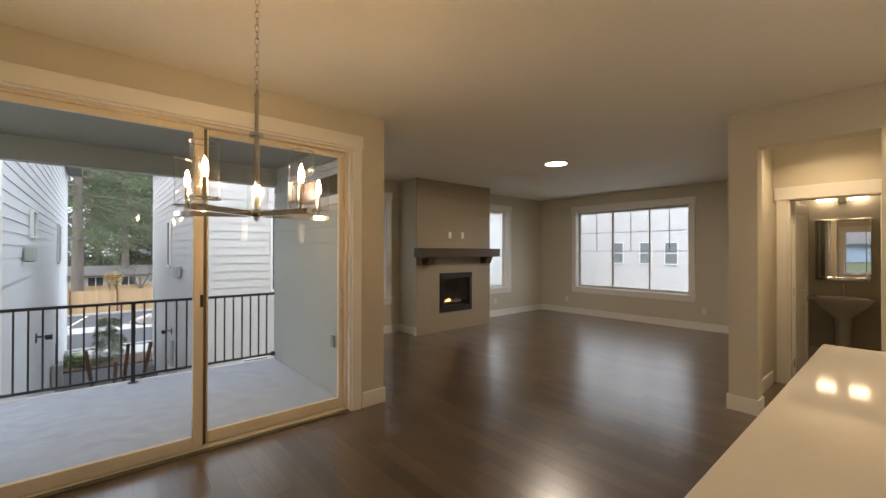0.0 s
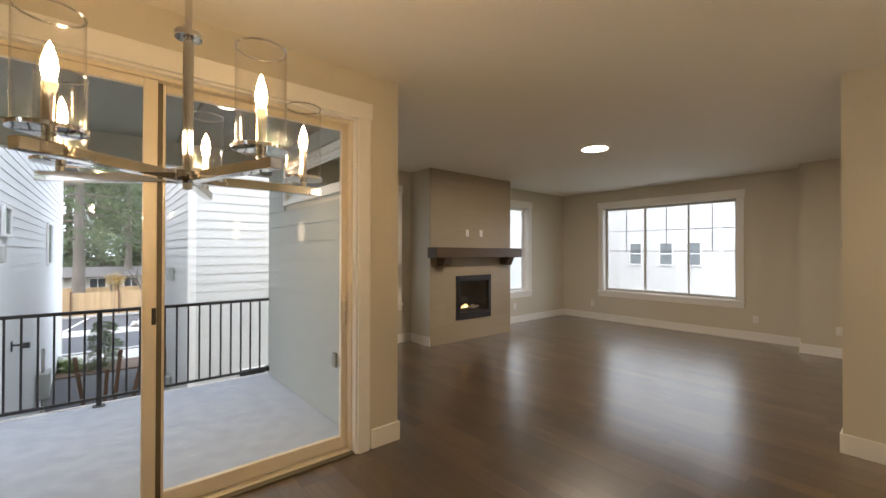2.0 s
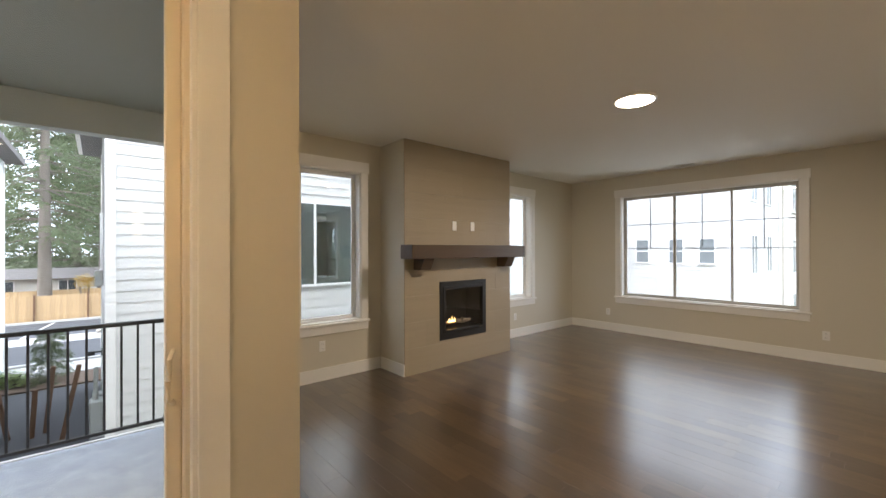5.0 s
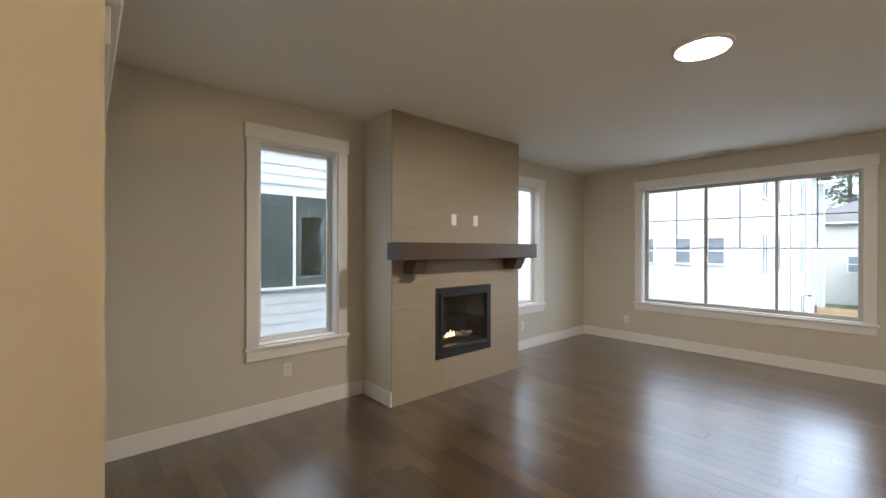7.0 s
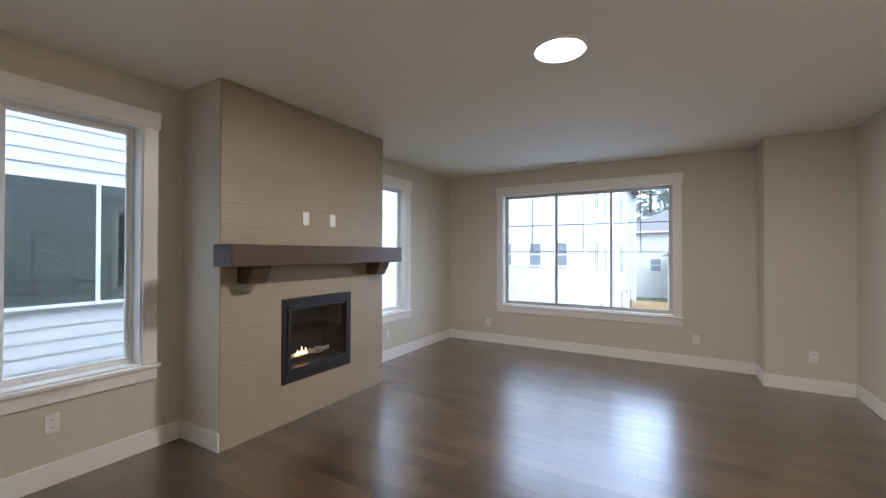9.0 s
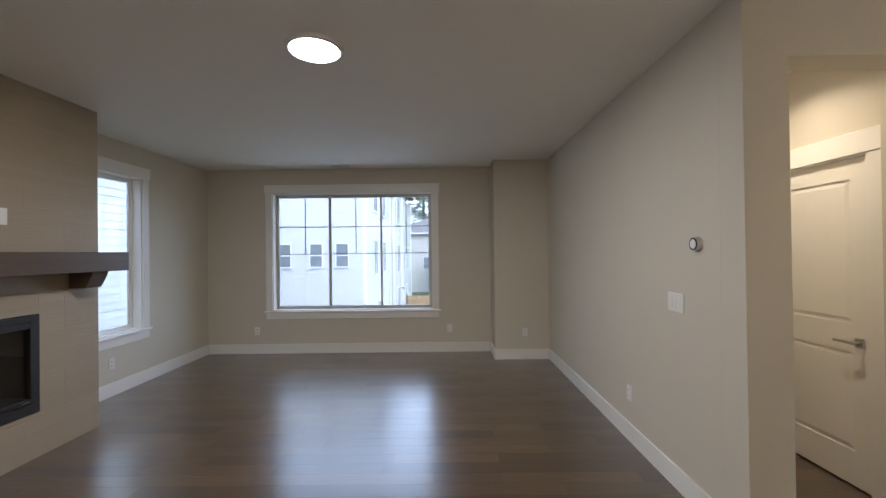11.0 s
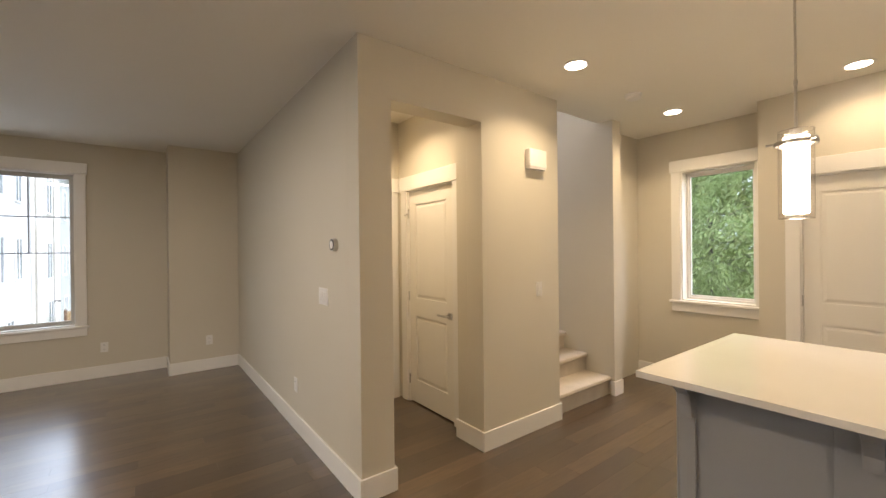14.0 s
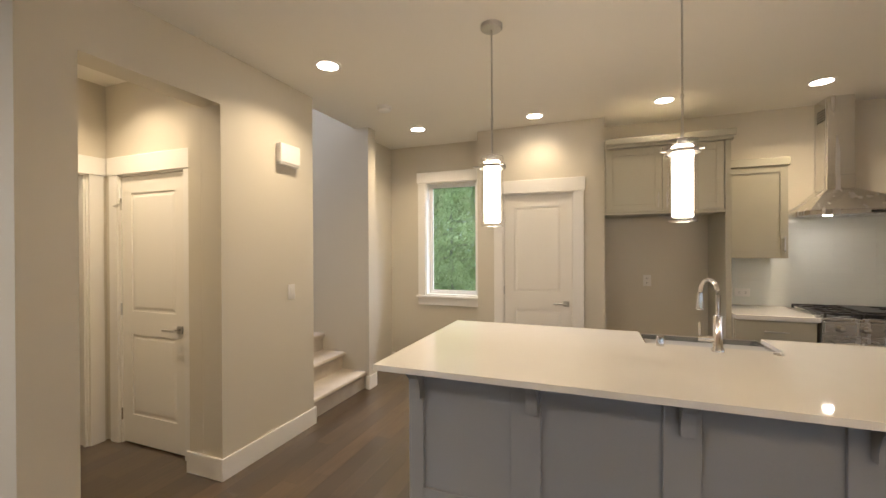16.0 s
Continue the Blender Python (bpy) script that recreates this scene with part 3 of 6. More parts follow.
# ---------- panel doors ----------
def panel_door(name, side, x, y, w, h, label, hinge=1, thick=0.10, swing=0.0, hinges=True, back=False):
    """A two-panel door with flat casing. hinge: +1 if the hinges are at local +x. swing: degrees into the far side."""
    root = thing(name, label, "door", at(side, x, y), kind="structure")
    a = w / 2
    for s in (-1, 1):
        lo, hi = sorted((s * a, s * (a + 0.095)))
        part("side_casing", box(lo, hi, -0.018, 0, 0, h - 0.0005, 0.002), "trim", root)
        lo, hi = sorted((s * a, s * (a - 0.012)))
        part("jamb", box(lo, hi, 0, thick, 0, h), "trim", root)
    part("head_casing", box(-a - 0.11, a + 0.11, -0.024, 0, h, h + 0.135, 0.002), "trim", root)
    part("jamb", box(-a + 0.012, a - 0.012, 0, thick, h - 0.012, h), "trim", root)
    part("door_stop", join_all(box(-a + 0.012, -a + 0.024, 0.052 if not swing else 0.01, 0.075 if not swing else 0.03, 0, h - 0.012), box(a - 0.024, a - 0.012, 0.052 if not swing else 0.01, 0.075 if not swing else 0.03, 0, h - 0.012)), "trim", root)
    e = a - 0.015
    z0, z1 = 0.012, h - 0.015
    st = 0.105
    y0 = 0.012
    slab = bmesh.new()
    rails = ((z0, z0 + 0.215), (0.835, 1.01), (z1 - 0.125, z1))
    pieces = [box(-e, -e + st, 0, 0.035, z0, z1), box(e - st, e, 0, 0.035, z0, z1)]
    pieces += [box(-e + st, e - st, 0, 0.035, p, q) for p, q in rails]
    pieces.append(box(-e + st, e - st, 0.009, 0.026, rails[0][1], rails[1][0]))
    pieces.append(box(-e + st, e - st, 0.009, 0.026, rails[1][1], rails[2][0]))
    slab.free()
    hx = hinge * e
    leaf = part("leaf", join_all(*pieces), "door", root, "white two-panel door leaf")
    leaf.matrix_local = Matrix.Translation((hx, (y0 if not swing else thick), 0)) @ Matrix.Rotation(radians(-hinge * swing), 4, "Z") @ Matrix.Translation((-hx, 0 if not swing else -0.035, 0))
    for p, q in ((rails[0][1], rails[1][0]), (rails[1][1], rails[2][0])):
        for f0, f1 in ((0.0005, 0.009),):
            b = bmesh.new()
            x0, x1 = -e + st + 0.035, e - st - 0.035
            o = 0.022
            va = [b.verts.new(v) for v in ((x0 - o, f1, p + 0.013), (x1 + o, f1, p + 0.013), (x1 + o, f1, q - 0.013), (x0 - o, f1, q - 0.013))]
            vb = [b.verts.new(v) for v in ((x0, 0.003, p + 0.035), (x1, 0.003, p + 0.035), (x1, 0.003, q - 0.035), (x0, 0.003, q - 0.035))]
            for i in range(4):
                b.faces.new((va[i], va[(i + 1) % 4], vb[(i + 1) % 4], vb[i]))
            b.faces.new(vb)
            b.faces.new(va[::-1])
            part("raised_panel", b, "door", leaf)
    kx = -hinge * (e - 0.06)
    kz = 0.90
    part("lever_handle", join_all(box(kx - 0.028, kx + 0.028, -0.009, -0.0003, kz - 0.028, kz + 0.028, 0.003), cyl(0.010, 0.010, 0, 0.045, m=Matrix.Translation((kx, -0.003, kz)) @ Matrix.Rotation(radians(90), 4, "X")),
                                  box(min(kx, kx + hinge * 0.115) - 0.008, max(kx, kx + hinge * 0.115) + 0.008, -0.054, -0.042, kz - 0.009, kz + 0.009, 0.003)), "nickel", leaf, "satin nickel lever on a square rose")
    if hinges:
        for z in (0.22, 1.02, 1.82):
            part("hinge", join_all(cyl(0.006, 0.006, z - 0.045, z + 0.045, hx + hinge * 0.006, -0.007 if not swing else 0.012, 10)), "nickel", leaf, "satin nickel hinge")
    return root


panel_door("door_2", SOUTH, 2.9835, -1.972, 0.719, 2.04, "closed white two-panel pantry door with lever handle", hinge=-1)
panel_door("door_3", SOUTH, 5.455, 0.272, 0.72, 2.04, "closed white two-panel hall closet door with lever handle", hinge=-1)
ds = part("hinge_stop", join_all(tube([(0.36, -0.012, 1.80), (0.33, -0.055, 1.80), (0.26, -0.065, 1.805)], 0.005, 8), cyl(0.010, 0.010, -0.008, 0.008, m=Matrix.Translation((0.255, -0.066, 1.805)) @ Matrix.Rotation(radians(90), 4, "Y"), n=12)), "nickel", bpy.data.objects["door_3"], "nickel hinge-pin door stop", True)
ds.matrix_local = Matrix.Scale(-1, 4, (1, 0, 0))
panel_door("door_4", EAST, 5.97, 0.755, 0.72, 2.04, "open white two-panel powder room door", hinge=-1, thick=0.11, swing=88)


# ---------- fireplace ----------
def fireplace():
    x0, x1, y = 4.357, 6.22, 5.795
    solid("wall_fireplace", holed(x0, x1, 0, H, y + 0.012, YN - 0.001, [(4.90, 5.69, 0.36, 1.05)]), "wall", "boxed-out fireplace wall clad in ribbed beige tile", "wall", kind="structure")
    root = bpy.data.objects["wall_fireplace"]
    tw, th = (x1 - x0) / 3, 0.305
    z, row = 0.0, 0
    while z < H - 0.01:
        zt = min(z + th, H) - 0.0012
        off = 0.0 if row % 2 == 0 else tw / 2
        u = x0 - off
        while u < x1 - 0.001:
            a, b = max(u, x0), min(u + tw, x1)
            if b - a > 0.02:
                hx0, hx1, hz0, hz1 = 4.882, 5.705, 0.335, 1.062
                cells = [(a + 0.0003, b - 0.0003, z, zt)]
                if b > hx0 and a < hx1 and zt > hz0 and z < hz1:
                    cells = []
                    for c in ((a + 0.0006, min(b, hx0) - 0.0006, z, zt), (max(a, hx1) + 0.0006, b - 0.0006, z, zt), (max(a, hx0), min(b, hx1), z, min(zt, hz0)), (max(a, hx0), min(b, hx1), max(z, hz1), zt)):
                        if c[1] - c[0] > 0.004 and c[3] - c[2] > 0.004:
                            cells.append(c)
                for c in cells:
                    part("tile", box(c[0], c[1], y, y + 0.0115, c[2], c[3]), "tile", root)
            u += tw
        z += th
        row += 1
    # mantel shelf with two corbels
    m = thing("mantel_shelf", "dark stained box-beam mantel shelf on two corbels", "mantel")
    part("shelf", join_all(box(4.30, 6.275, 5.565, y - 0.001, 1.355, 1.515, 0.004)), "beam", m, "dark stained wooden beam")
    for xc in (4.56, 6.02):
        pts = [(y - 0.001, 1.354), (5.60, 1.354), (5.605, 1.33), (5.66, 1.225), (y - 0.001, 1.225)]
        part("corbel", extrude_profile(pts, xc - 0.075, xc + 0.075), "beam", m)
    # gas insert
    f = thing("gas_fireplace_insert", "black gas fireplace insert with a lit flame on ceramic logs", "fireplace")
    a0, a1, b0, b1 = 4.884, 5.703, 0.337, 1.060
    part("frame", join_all(box(a0, a0 + 0.07, y - 0.012, y + 0.03, b0, b1, 0.003), box(a1 - 0.07, a1, y - 0.012, y + 0.03, b0, b1, 0.003), box(a0 + 0.07, a1 - 0.07, y - 0.012, y + 0.03, b1 - 0.10, b1, 0.003), box(a0 + 0.07, a1 - 0.07, y - 0.012, y + 0.03, b0, b0 + 0.115, 0.003)), "black", f)
    part("top_louver", box(a0 + 0.02, a1 - 0.02, y - 0.020, y - 0.0125, b1 - 0.045, b1 - 0.01, 0.002), "black", f)
    part("bottom_louver", box(a0 + 0.02, a1 - 0.02, y - 0.020, y - 0.0125, b0 + 0.012, b0 + 0.075, 0.002), "black", f)
    part("door_frame", join_all(box(a0 + 0.045, a0 + 0.08, y - 0.026, y - 0.013, b0 + 0.085, b1 - 0.06, 0.003), box(a1 - 0.08, a1 - 0.045, y - 0.026, y - 0.013, b0 + 0.085, b1 - 0.06, 0.003), box(a0 + 0.08, a1 - 0.08, y - 0.026, y - 0.013, b1 - 0.095, b1 - 0.06, 0.003), box(a0 + 0.08, a1 - 0.08, y - 0.026, y - 0.013, b0 + 0.085, b0 + 0.12, 0.003)), "black", f)
    part("badge", box(a1 - 0.15, a1 - 0.095, y - 0.0285, y - 0.0265, b0 + 0.095, b0 + 0.104), "nickel", f, "small bright badge strip")
    g = part("glass_front", box(a0 + 0.072, a1 - 0.072, y + 0.002, y + 0.005, b0 + 0.118, b1 - 0.102), "clear", f)
    g.visible_shadow = False
    part("firebox", join_all(box(a0 + 0.03, a1 - 0.03, y + 0.36, y + 0.37, b0 + 0.03, b1 - 0.03), box(a0 + 0.02, a0 + 0.03, y + 0.031, y + 0.37, b0 + 0.03, b1 - 0.03), box(a1 - 0.03, a1 - 0.02, y + 0.031, y + 0.37, b0 + 0.03, b1 - 0.03), box(a0 + 0.02, a1 - 0.02, y + 0.031, y + 0.37, b0 + 0.10, b0 + 0.11), box(a0 + 0.02, a1 - 0.02, y + 0.031, y + 0.37, b1 - 0.04, b1 - 0.03)), "black", f)
    rnd = random.Random(5)
    for i in range(5):
        u = a0 + 0.16 + 0.11 * i
        part("log", tube([(u - 0.09, y + 0.15 + 0.03 * (i % 2), b0 + 0.15 + 0.01 * i), (u, y + 0.17, b0 + 0.165), (u + 0.11, y + 0.20 - 0.03 * (i % 2), b0 + 0.15 + 0.012 * (i % 3))], 0.026, 9, 0.8), "log", f, "", True)
    for i in range(7):
        u = a0 + 0.25 + 0.022 * i + rnd.uniform(-0.006, 0.006)
        hgt = (0.02, 0.05, 0.035, 0.075, 0.03, 0.055, 0.02)[i]
        part("flame", lathe([(0.0001, b0 + 0.17), (0.009, b0 + 0.18), (0.006, b0 + 0.18 + hgt * 0.5), (0.0001, b0 + 0.18 + hgt)], 8, u, y + 0.13), "flame", f, "small orange gas flame", True)


fireplace()


# ---------- island ----------
def island():
    base = thing("kitchen_island", "grey painted kitchen island base with shaker panels and corbels", "kitchen island")
    x0, x1, y0, y1 = 0.86, 3.345, -0.60, 0.300
    part("body", box(x0, x1, y0, y1 - 0.02, 0.10, 0.8885), "cabinet", base)
    part("toe_kick", box(x0 + 0.0, x1 + 0.012, y0 + 0.06, y1 + 0.012, 0.0, 0.0995, 0.004), "cabinet", base)
    stiles = [x1 - 0.035, 2.735, 2.075, 1.46, x0 + 0.035]
    for xc in stiles:
        w = 0.072 if xc not in (stiles[0], stiles[-1]) else 0.035
        part("stile", box(xc - w, xc + w, y1 - 0.0195, y1, 0.10, 0.888, 0.002), "cabinet", base)
    for a, b in zip(stiles, stiles[1:]):
        wa = 0.072 if a != stiles[0] else 0.035
        wb = 0.072 if b != stiles[-1] else 0.035
        part("rail", box(b + wb + 0.0005, a - wa - 0.0005, y1 - 0.0195, y1, 0.10, 0.20, 0.002), "cabinet", base)
        part("rail", box(b + wb + 0.0005, a - wa - 0.0005, y1 - 0.0195, y1, 0.80, 0.888, 0.002), "cabinet", base)
    part("end_panel", box(x1 + 0.0005, x1 + 0.012, y0 + 0.02, y1, 0.10, 0.888, 0.002), "cabinet", base)
    for xc in (3.30, 2.70, 2.06, 1.44, 0.90):
        pts = [(y1 + 0.0005, 0.888), (y1 + 0.15, 0.888), (y1 + 0.15, 0.868), (y1 + 0.13, 0.852), (y1 + 0.065, 0.795), (y1 + 0.048, 0.74), (y1 + 0.042, 0.685), (y1 + 0.0005, 0.685)]
        part("corbel", extrude_profile(pts, xc - 0.027, xc + 0.027), "cabinet", base, "shaped bracket under the top")
    # top, cut away at the sink
    sx0, sx1, sy = 1.50, 2.155, -0.335
    outline = [(0.75, -0.66), (sx0, -0.66), (sx0, sy), (sx1, sy), (sx1, -0.66), (3.411, -0.66), (3.411, 0.578), (0.75, 0.578)]
    top = bmesh.new()
    lo = [top.verts.new((x, y, 0.890)) for x, y in outline]
    hi = [top.verts.new((x, y, 0.920)) for x, y in outline]
    top.faces.new(lo[::-1])
    top.faces.new(hi)
    for k in range(len(outline)):
        top.faces.new((lo[k], lo[(k + 1) % len(outline)], hi[(k + 1) % len(outline)], hi[k]))
    bmesh.ops.bevel(top, geom=top.edges[:], offset=0.0025, segments=2, affect="EDGES", profile=0.5)
    solid("island_countertop", top, "quartz", "polished cream quartz island countertop with overhang", "countertop")
    s = thing("farmhouse_sink", "stainless steel apron-front sink set in the island", "sink")
    w = 0.012
    part("bowl", join_all(box(sx0 + 0.004, sx1 - 0.004, sy - 0.016, sy - 0.003, 0.66, 0.905, 0.002), box(sx0 + 0.004, sx1 - 0.004, -0.70, -0.685, 0.66, 0.905, 0.004), box(sx0 + 0.004, sx0 + 0.016, -0.685, sy - 0.016, 0.66, 0.905, 0.002), box(sx1 - 0.016, sx1 - 0.004, -0.685, sy - 0.016, 0.66, 0.905, 0.002), box(sx0 + 0.016, sx1 - 0.016, -0.685, sy - 0.016, 0.66, 0.668)), "sink_steel", s)
    part("divider", box(1.80, 1.815, -0.685, sy - 0.016, 0.668, 0.86, 0.004), "sink_steel", s)
    fx, fy = 1.815, -0.245
    fc = thing("kitchen_faucet", "chrome gooseneck pull-down kitchen faucet on the island", "faucet", Matrix.Translation((fx, fy, 0.920)))
    part("base", lathe([(0.0001, 0.0), (0.030, 0.0), (0.030, 0.012), (0.024, 0.02), (0.022, 0.18), (0.018, 0.19), (0.0001, 0.19)]), "chrome", fc, "", True)
    arc = [(0, 0, 0.185), (0, 0, 0.30)] + [(0.030 * (1 - math.cos(t)), -0.050 * (1 - math.cos(t)), 0.30 + 0.075 * math.sin(t)) for t in [math.pi * i / 10 for i in range(1, 11)]]
    part("neck", tube(arc, 0.0125, 12), "chrome", fc, "", True)
    part("spray_head", lathe([(0.0001, 0.205), (0.021, 0.205), (0.022, 0.215), (0.015, 0.29), (0.013, 0.302), (0.0001, 0.302)], 16, 0.06, -0.10), "chrome", fc, "", True)
    part("lever", join_all(cyl(0.015, 0.015, 0, 0.075, m=Matrix.Translation((0.018, 0, 0.065)) @ Matrix.Rotation(radians(90), 4, "Y")), tube([(0.082, 0, 0.066), (0.083, 0, 0.11), (0.084, 0, 0.15)], 0.0055, 8)), "chrome", fc, "", True)
    sd = thing("soap_dispenser_cap", "small chrome cylinder beside the sink", "dispenser", Matrix.Translation((2.08, -0.285, 0.920)))
    part("cap", lathe([(0.0001, 0), (0.021, 0), (0.021, 0.05), (0.018, 0.055), (0.0001, 0.055)]), "chrome", sd, "", True)
    ag = thing("air_switch", "round chrome switch button in the countertop", "switch", Matrix.Translation((1.545, -0.275, 0.920)))
    part("ring", lathe([(0.0001, 0), (0.024, 0), (0.022, 0.006), (0.014, 0.006), (0.013, 0.004), (0.0001, 0.004)]), "chrome", ag, "", True)


island()


# ---------- kitchen wall ----------
def shaker_door(parent, x0, x1, z0, z1, y, mat, pull=None):
    """A shaker door whose face looks north at y."""
    d = part("cabinet_door", box(x0, x1, y - 0.020, y - 0.008, z0, z1), mat, parent)
    f = 0.055
    part("door_frame", join_all(box(x0, x0 + f, y - 0.0079, y, z0, z1, 0.0015), box(x1 - f, x1, y - 0.0079, y, z0, z1, 0.0015), box(x0 + f, x1 - f, y - 0.0079, y, z0, z0 + f, 0.0015), box(x0 + f, x1 - f, y - 0.0079, y, z1 - f, z1, 0.0015)), mat, d)
    if pull:
        px, p0, p1 = pull
        part("pull", join_all(cyl(0.005, 0.005, p0, p1, px, y + 0.028, 10), box(px - 0.004, px + 0.004, y, y + 0.028, p0 + 0.015, p0 + 0.023), box(px - 0.004, px + 0.004, y, y + 0.028, p1 - 0.023, p1 - 0.015)), "nickel", d, "satin nickel bar pull")


def kitchen():
    c = thing("fridge_cabinet", "taupe shaker cabinet bridging the empty fridge alcove", "cabinet")
    yf = -1.745
    part("body", box(1.401, 2.334, YS + 0.002, yf - 0.021, 1.78, 2.37), "cabinet_up", c)
    shaker_door(c, 1.87, 2.325, 1.80, 2.355, yf, "cabinet_up", (1.90, 1.82, 1.95))
    shaker_door(c, 1.408, 1.865, 1.80, 2.355, yf, "cabinet_up", (1.835, 1.82, 1.95))
    part("bottom_rail", box(1.401, 2.334, yf - 0.04, yf + 0.005, 1.765, 1.785, 0.002), "cabinet_up", c)
    part("crown", join_all(box(1.34, 2.334, YS + 0.002, yf + 0.012, 2.371, 2.40, 0.002), box(1.325, 2.334, YS + 0.002, yf + 0.03, 2.4005, 2.455, 0.003)), "cabinet_up", c)
    part("side_panel", box(1.358, 1.40, YS + 0.002, yf, 0.0, 2.3705, 0.002), "cabinet_up", c)
    u = thing("wall_cabinet", "taupe shaker wall cabinet beside the range hood", "cabinet")
    yu = -1.985
    part("body", box(0.885, 1.355, YS + 0.002, yu - 0.021, 1.37, 2.165), "cabinet_up", u)
    shaker_door(u, 0.89, 1.35, 1.372, 2.162, yu, "cabinet_up", (0.92, 1.42, 1.56))
    part("crown", join_all(box(0.875, 1.355, YS + 0.002, yu + 0.012, 2.166, 2.235, 0.003)), "cabinet_up", u)
    b = thing("base_cabinet", "grey base cabinet with drawers beside the range", "cabinet")
    part("body", box(0.815, 1.355, YS + 0.002, -1.700, 0.10, 0.882), "cabinet_up", b)
    part("toe_kick", box(0.815, 1.355, YS + 0.05, -1.76, 0.0, 0.0995), "black", b)
    for z0, z1 in ((0.715, 0.868), (0.43, 0.705), (0.115, 0.42)):
        d = part("drawer_front", box(0.822, 1.348, -1.6995, -1.680, z0, z1, 0.002), "cabinet_up", b)
        zc = (z0 + z1) / 2
        part("pull", join_all(cyl(0.005, 0.005, -0.08, 0.08, m=Matrix.Translation((1.085, -1.652, zc)) @ Matrix.Rotation(radians(90), 4, "Y"), n=10), box(1.02, 1.028, -1.680, -1.652, zc - 0.004, zc + 0.004), box(1.142, 1.150, -1.680, -1.652, zc - 0.004, zc + 0.004)), "nickel", d, "satin nickel bar pull")
    solid("wall_countertop", box(0.805, 1.3555, YS + 0.008, -1.655, 0.8825, 0.920, 0.003), "quartz", "cream quartz countertop on the base cabinet", "countertop")
    # range
    r = thing("gas_range", "stainless steel gas range with black grates", "range")
    rx0, rx1, ry = 0.035, 0.797, -1.665
    part("body", box(rx0, rx1, YS + 0.02, ry, 0.05, 0.905, 0.003), "steel", r)
    part("cooktop", box(rx0, rx1, YS + 0.02, ry + 0.02, 0.9055, 0.925, 0.004), "steel", r)
    part("control_panel", box(rx0 + 0.004, rx1 - 0.004, ry + 0.0005, ry + 0.035, 0.80, 0.900, 0.006), "steel", r)
    for i in range(5):
        x = rx0 + 0.09 + i * 0.1455
        k = part("knob", join_all(cyl(0.026, 0.026, 0, 0.012, m=Matrix.Translation((x, ry + 0.036, 0.85)) @ Matrix.Rotation(radians(-90), 4, "X")), cyl(0.020, 0.018, 0, 0.035, m=Matrix.Translation((x, ry + 0.047, 0.85)) @ Matrix.Rotation(radians(-90), 4, "X"))), "chrome", r, "chrome control knob", True)
    d = part("oven_door", box(rx0 + 0.006, rx1 - 0.006, ry + 0.0005, ry + 0.032, 0.20, 0.785, 0.004), "steel", r)
    part("oven_handle", join_all(cyl(0.011, 0.011, -0.34, 0.34, m=Matrix.Translation(((rx0 + rx1) / 2, ry + 0.075, 0.745)) @ Matrix.Rotation(radians(90), 4, "Y")), box(rx0 + 0.06, rx0 + 0.08, ry + 0.032, ry + 0.075, 0.737, 0.753), box(rx1 - 0.08, rx1 - 0.06, ry + 0.032, ry + 0.075, 0.737, 0.753)), "steel", d, "", True)
    part("oven_window", box(rx0 + 0.12, rx1 - 0.12, ry + 0.0325, ry + 0.035, 0.32, 0.62), "dark_glass", d)
    part("drawer", box(rx0 + 0.006, rx1 - 0.006, ry + 0.0005, ry + 0.03, 0.06, 0.19, 0.004), "steel", r)
    for gx0, gx1 in ((rx0 + 0.02, rx0 + 0.25), (rx0 + 0.262, rx0 + 0.50), (rx0 + 0.512, rx1 - 0.02)):
        gy0, gy1 = -2.24, ry - 0.02
        bars_ = [box(gx0, gx1, gy, gy + 0.011, 0.945, 0.958, 0.002) for gy in (gy0, gy0 + 0.13, gy0 + 0.27, gy0 + 0.41, gy1 - 0.011)]
        bars_ += [box(gx, gx + 0.011, gy0, gy1, 0.943, 0.956, 0.002) for gx in (gx0, (gx0 + gx1) / 2, gx1 - 0.011)]
        bars_ += [box(gx, gx + 0.014, gy, gy + 0.014, 0.9255, 0.944) for gx in (gx0, gx1 - 0.014) for gy in (gy0, gy1 - 0.014)]
        part("grate", join_all(*bars_), "black", r, "black cast iron grate")
        for gy in (-2.10, -1.83):
            part("burner", lathe([(0.0001, 0.9255), (0.045, 0.9255), (0.045, 0.934), (0.030, 0.940), (0.0001, 0.940)], 16, (gx0 + gx1) / 2 - 0.02, gy), "black", r, "", True)
    part("griddle", box(rx0 + 0.285, rx0 + 0.48, -2.16, -1.74, 0.9585, 0.970, 0.003), "black", r, "black griddle plate")
    # hood
    h = thing("range_hood", "brushed stainless chimney range hood", "range hood")
    hx0, hx1, hy = 0.035, 0.797, -1.845
    zt = 1.955
    cx0, cx1, cy = 0.395, 0.585, -2.09
    b_ = bmesh.new()
    low = [b_.verts.new(v) for v in ((hx0, YS + 0.009, 1.765), (hx1, YS + 0.009, 1.765), (hx1, hy, 1.765), (hx0, hy, 1.765))]
    up = [b_.verts.new(v) for v in ((cx0, YS + 0.009, zt), (cx1, YS + 0.009, zt), (cx1, cy, zt), (cx0, cy, zt))]
    for i in range(4):
        b_.faces.new((low[i], low[(i + 1) % 4], up[(i + 1) % 4], up[i]))
    b_.faces.new(low[::-1])
    b_.faces.new(up)
    part("canopy", b_, "steel", h)
    part("rim", box(hx0, hx1, YS + 0.009, hy, 1.727, 1.7645, 0.002), "steel", h)
    part("control_strip", box(0.20, 0.42, hy + 0.0003, hy + 0.003, 1.733, 1.753), "screen", h)
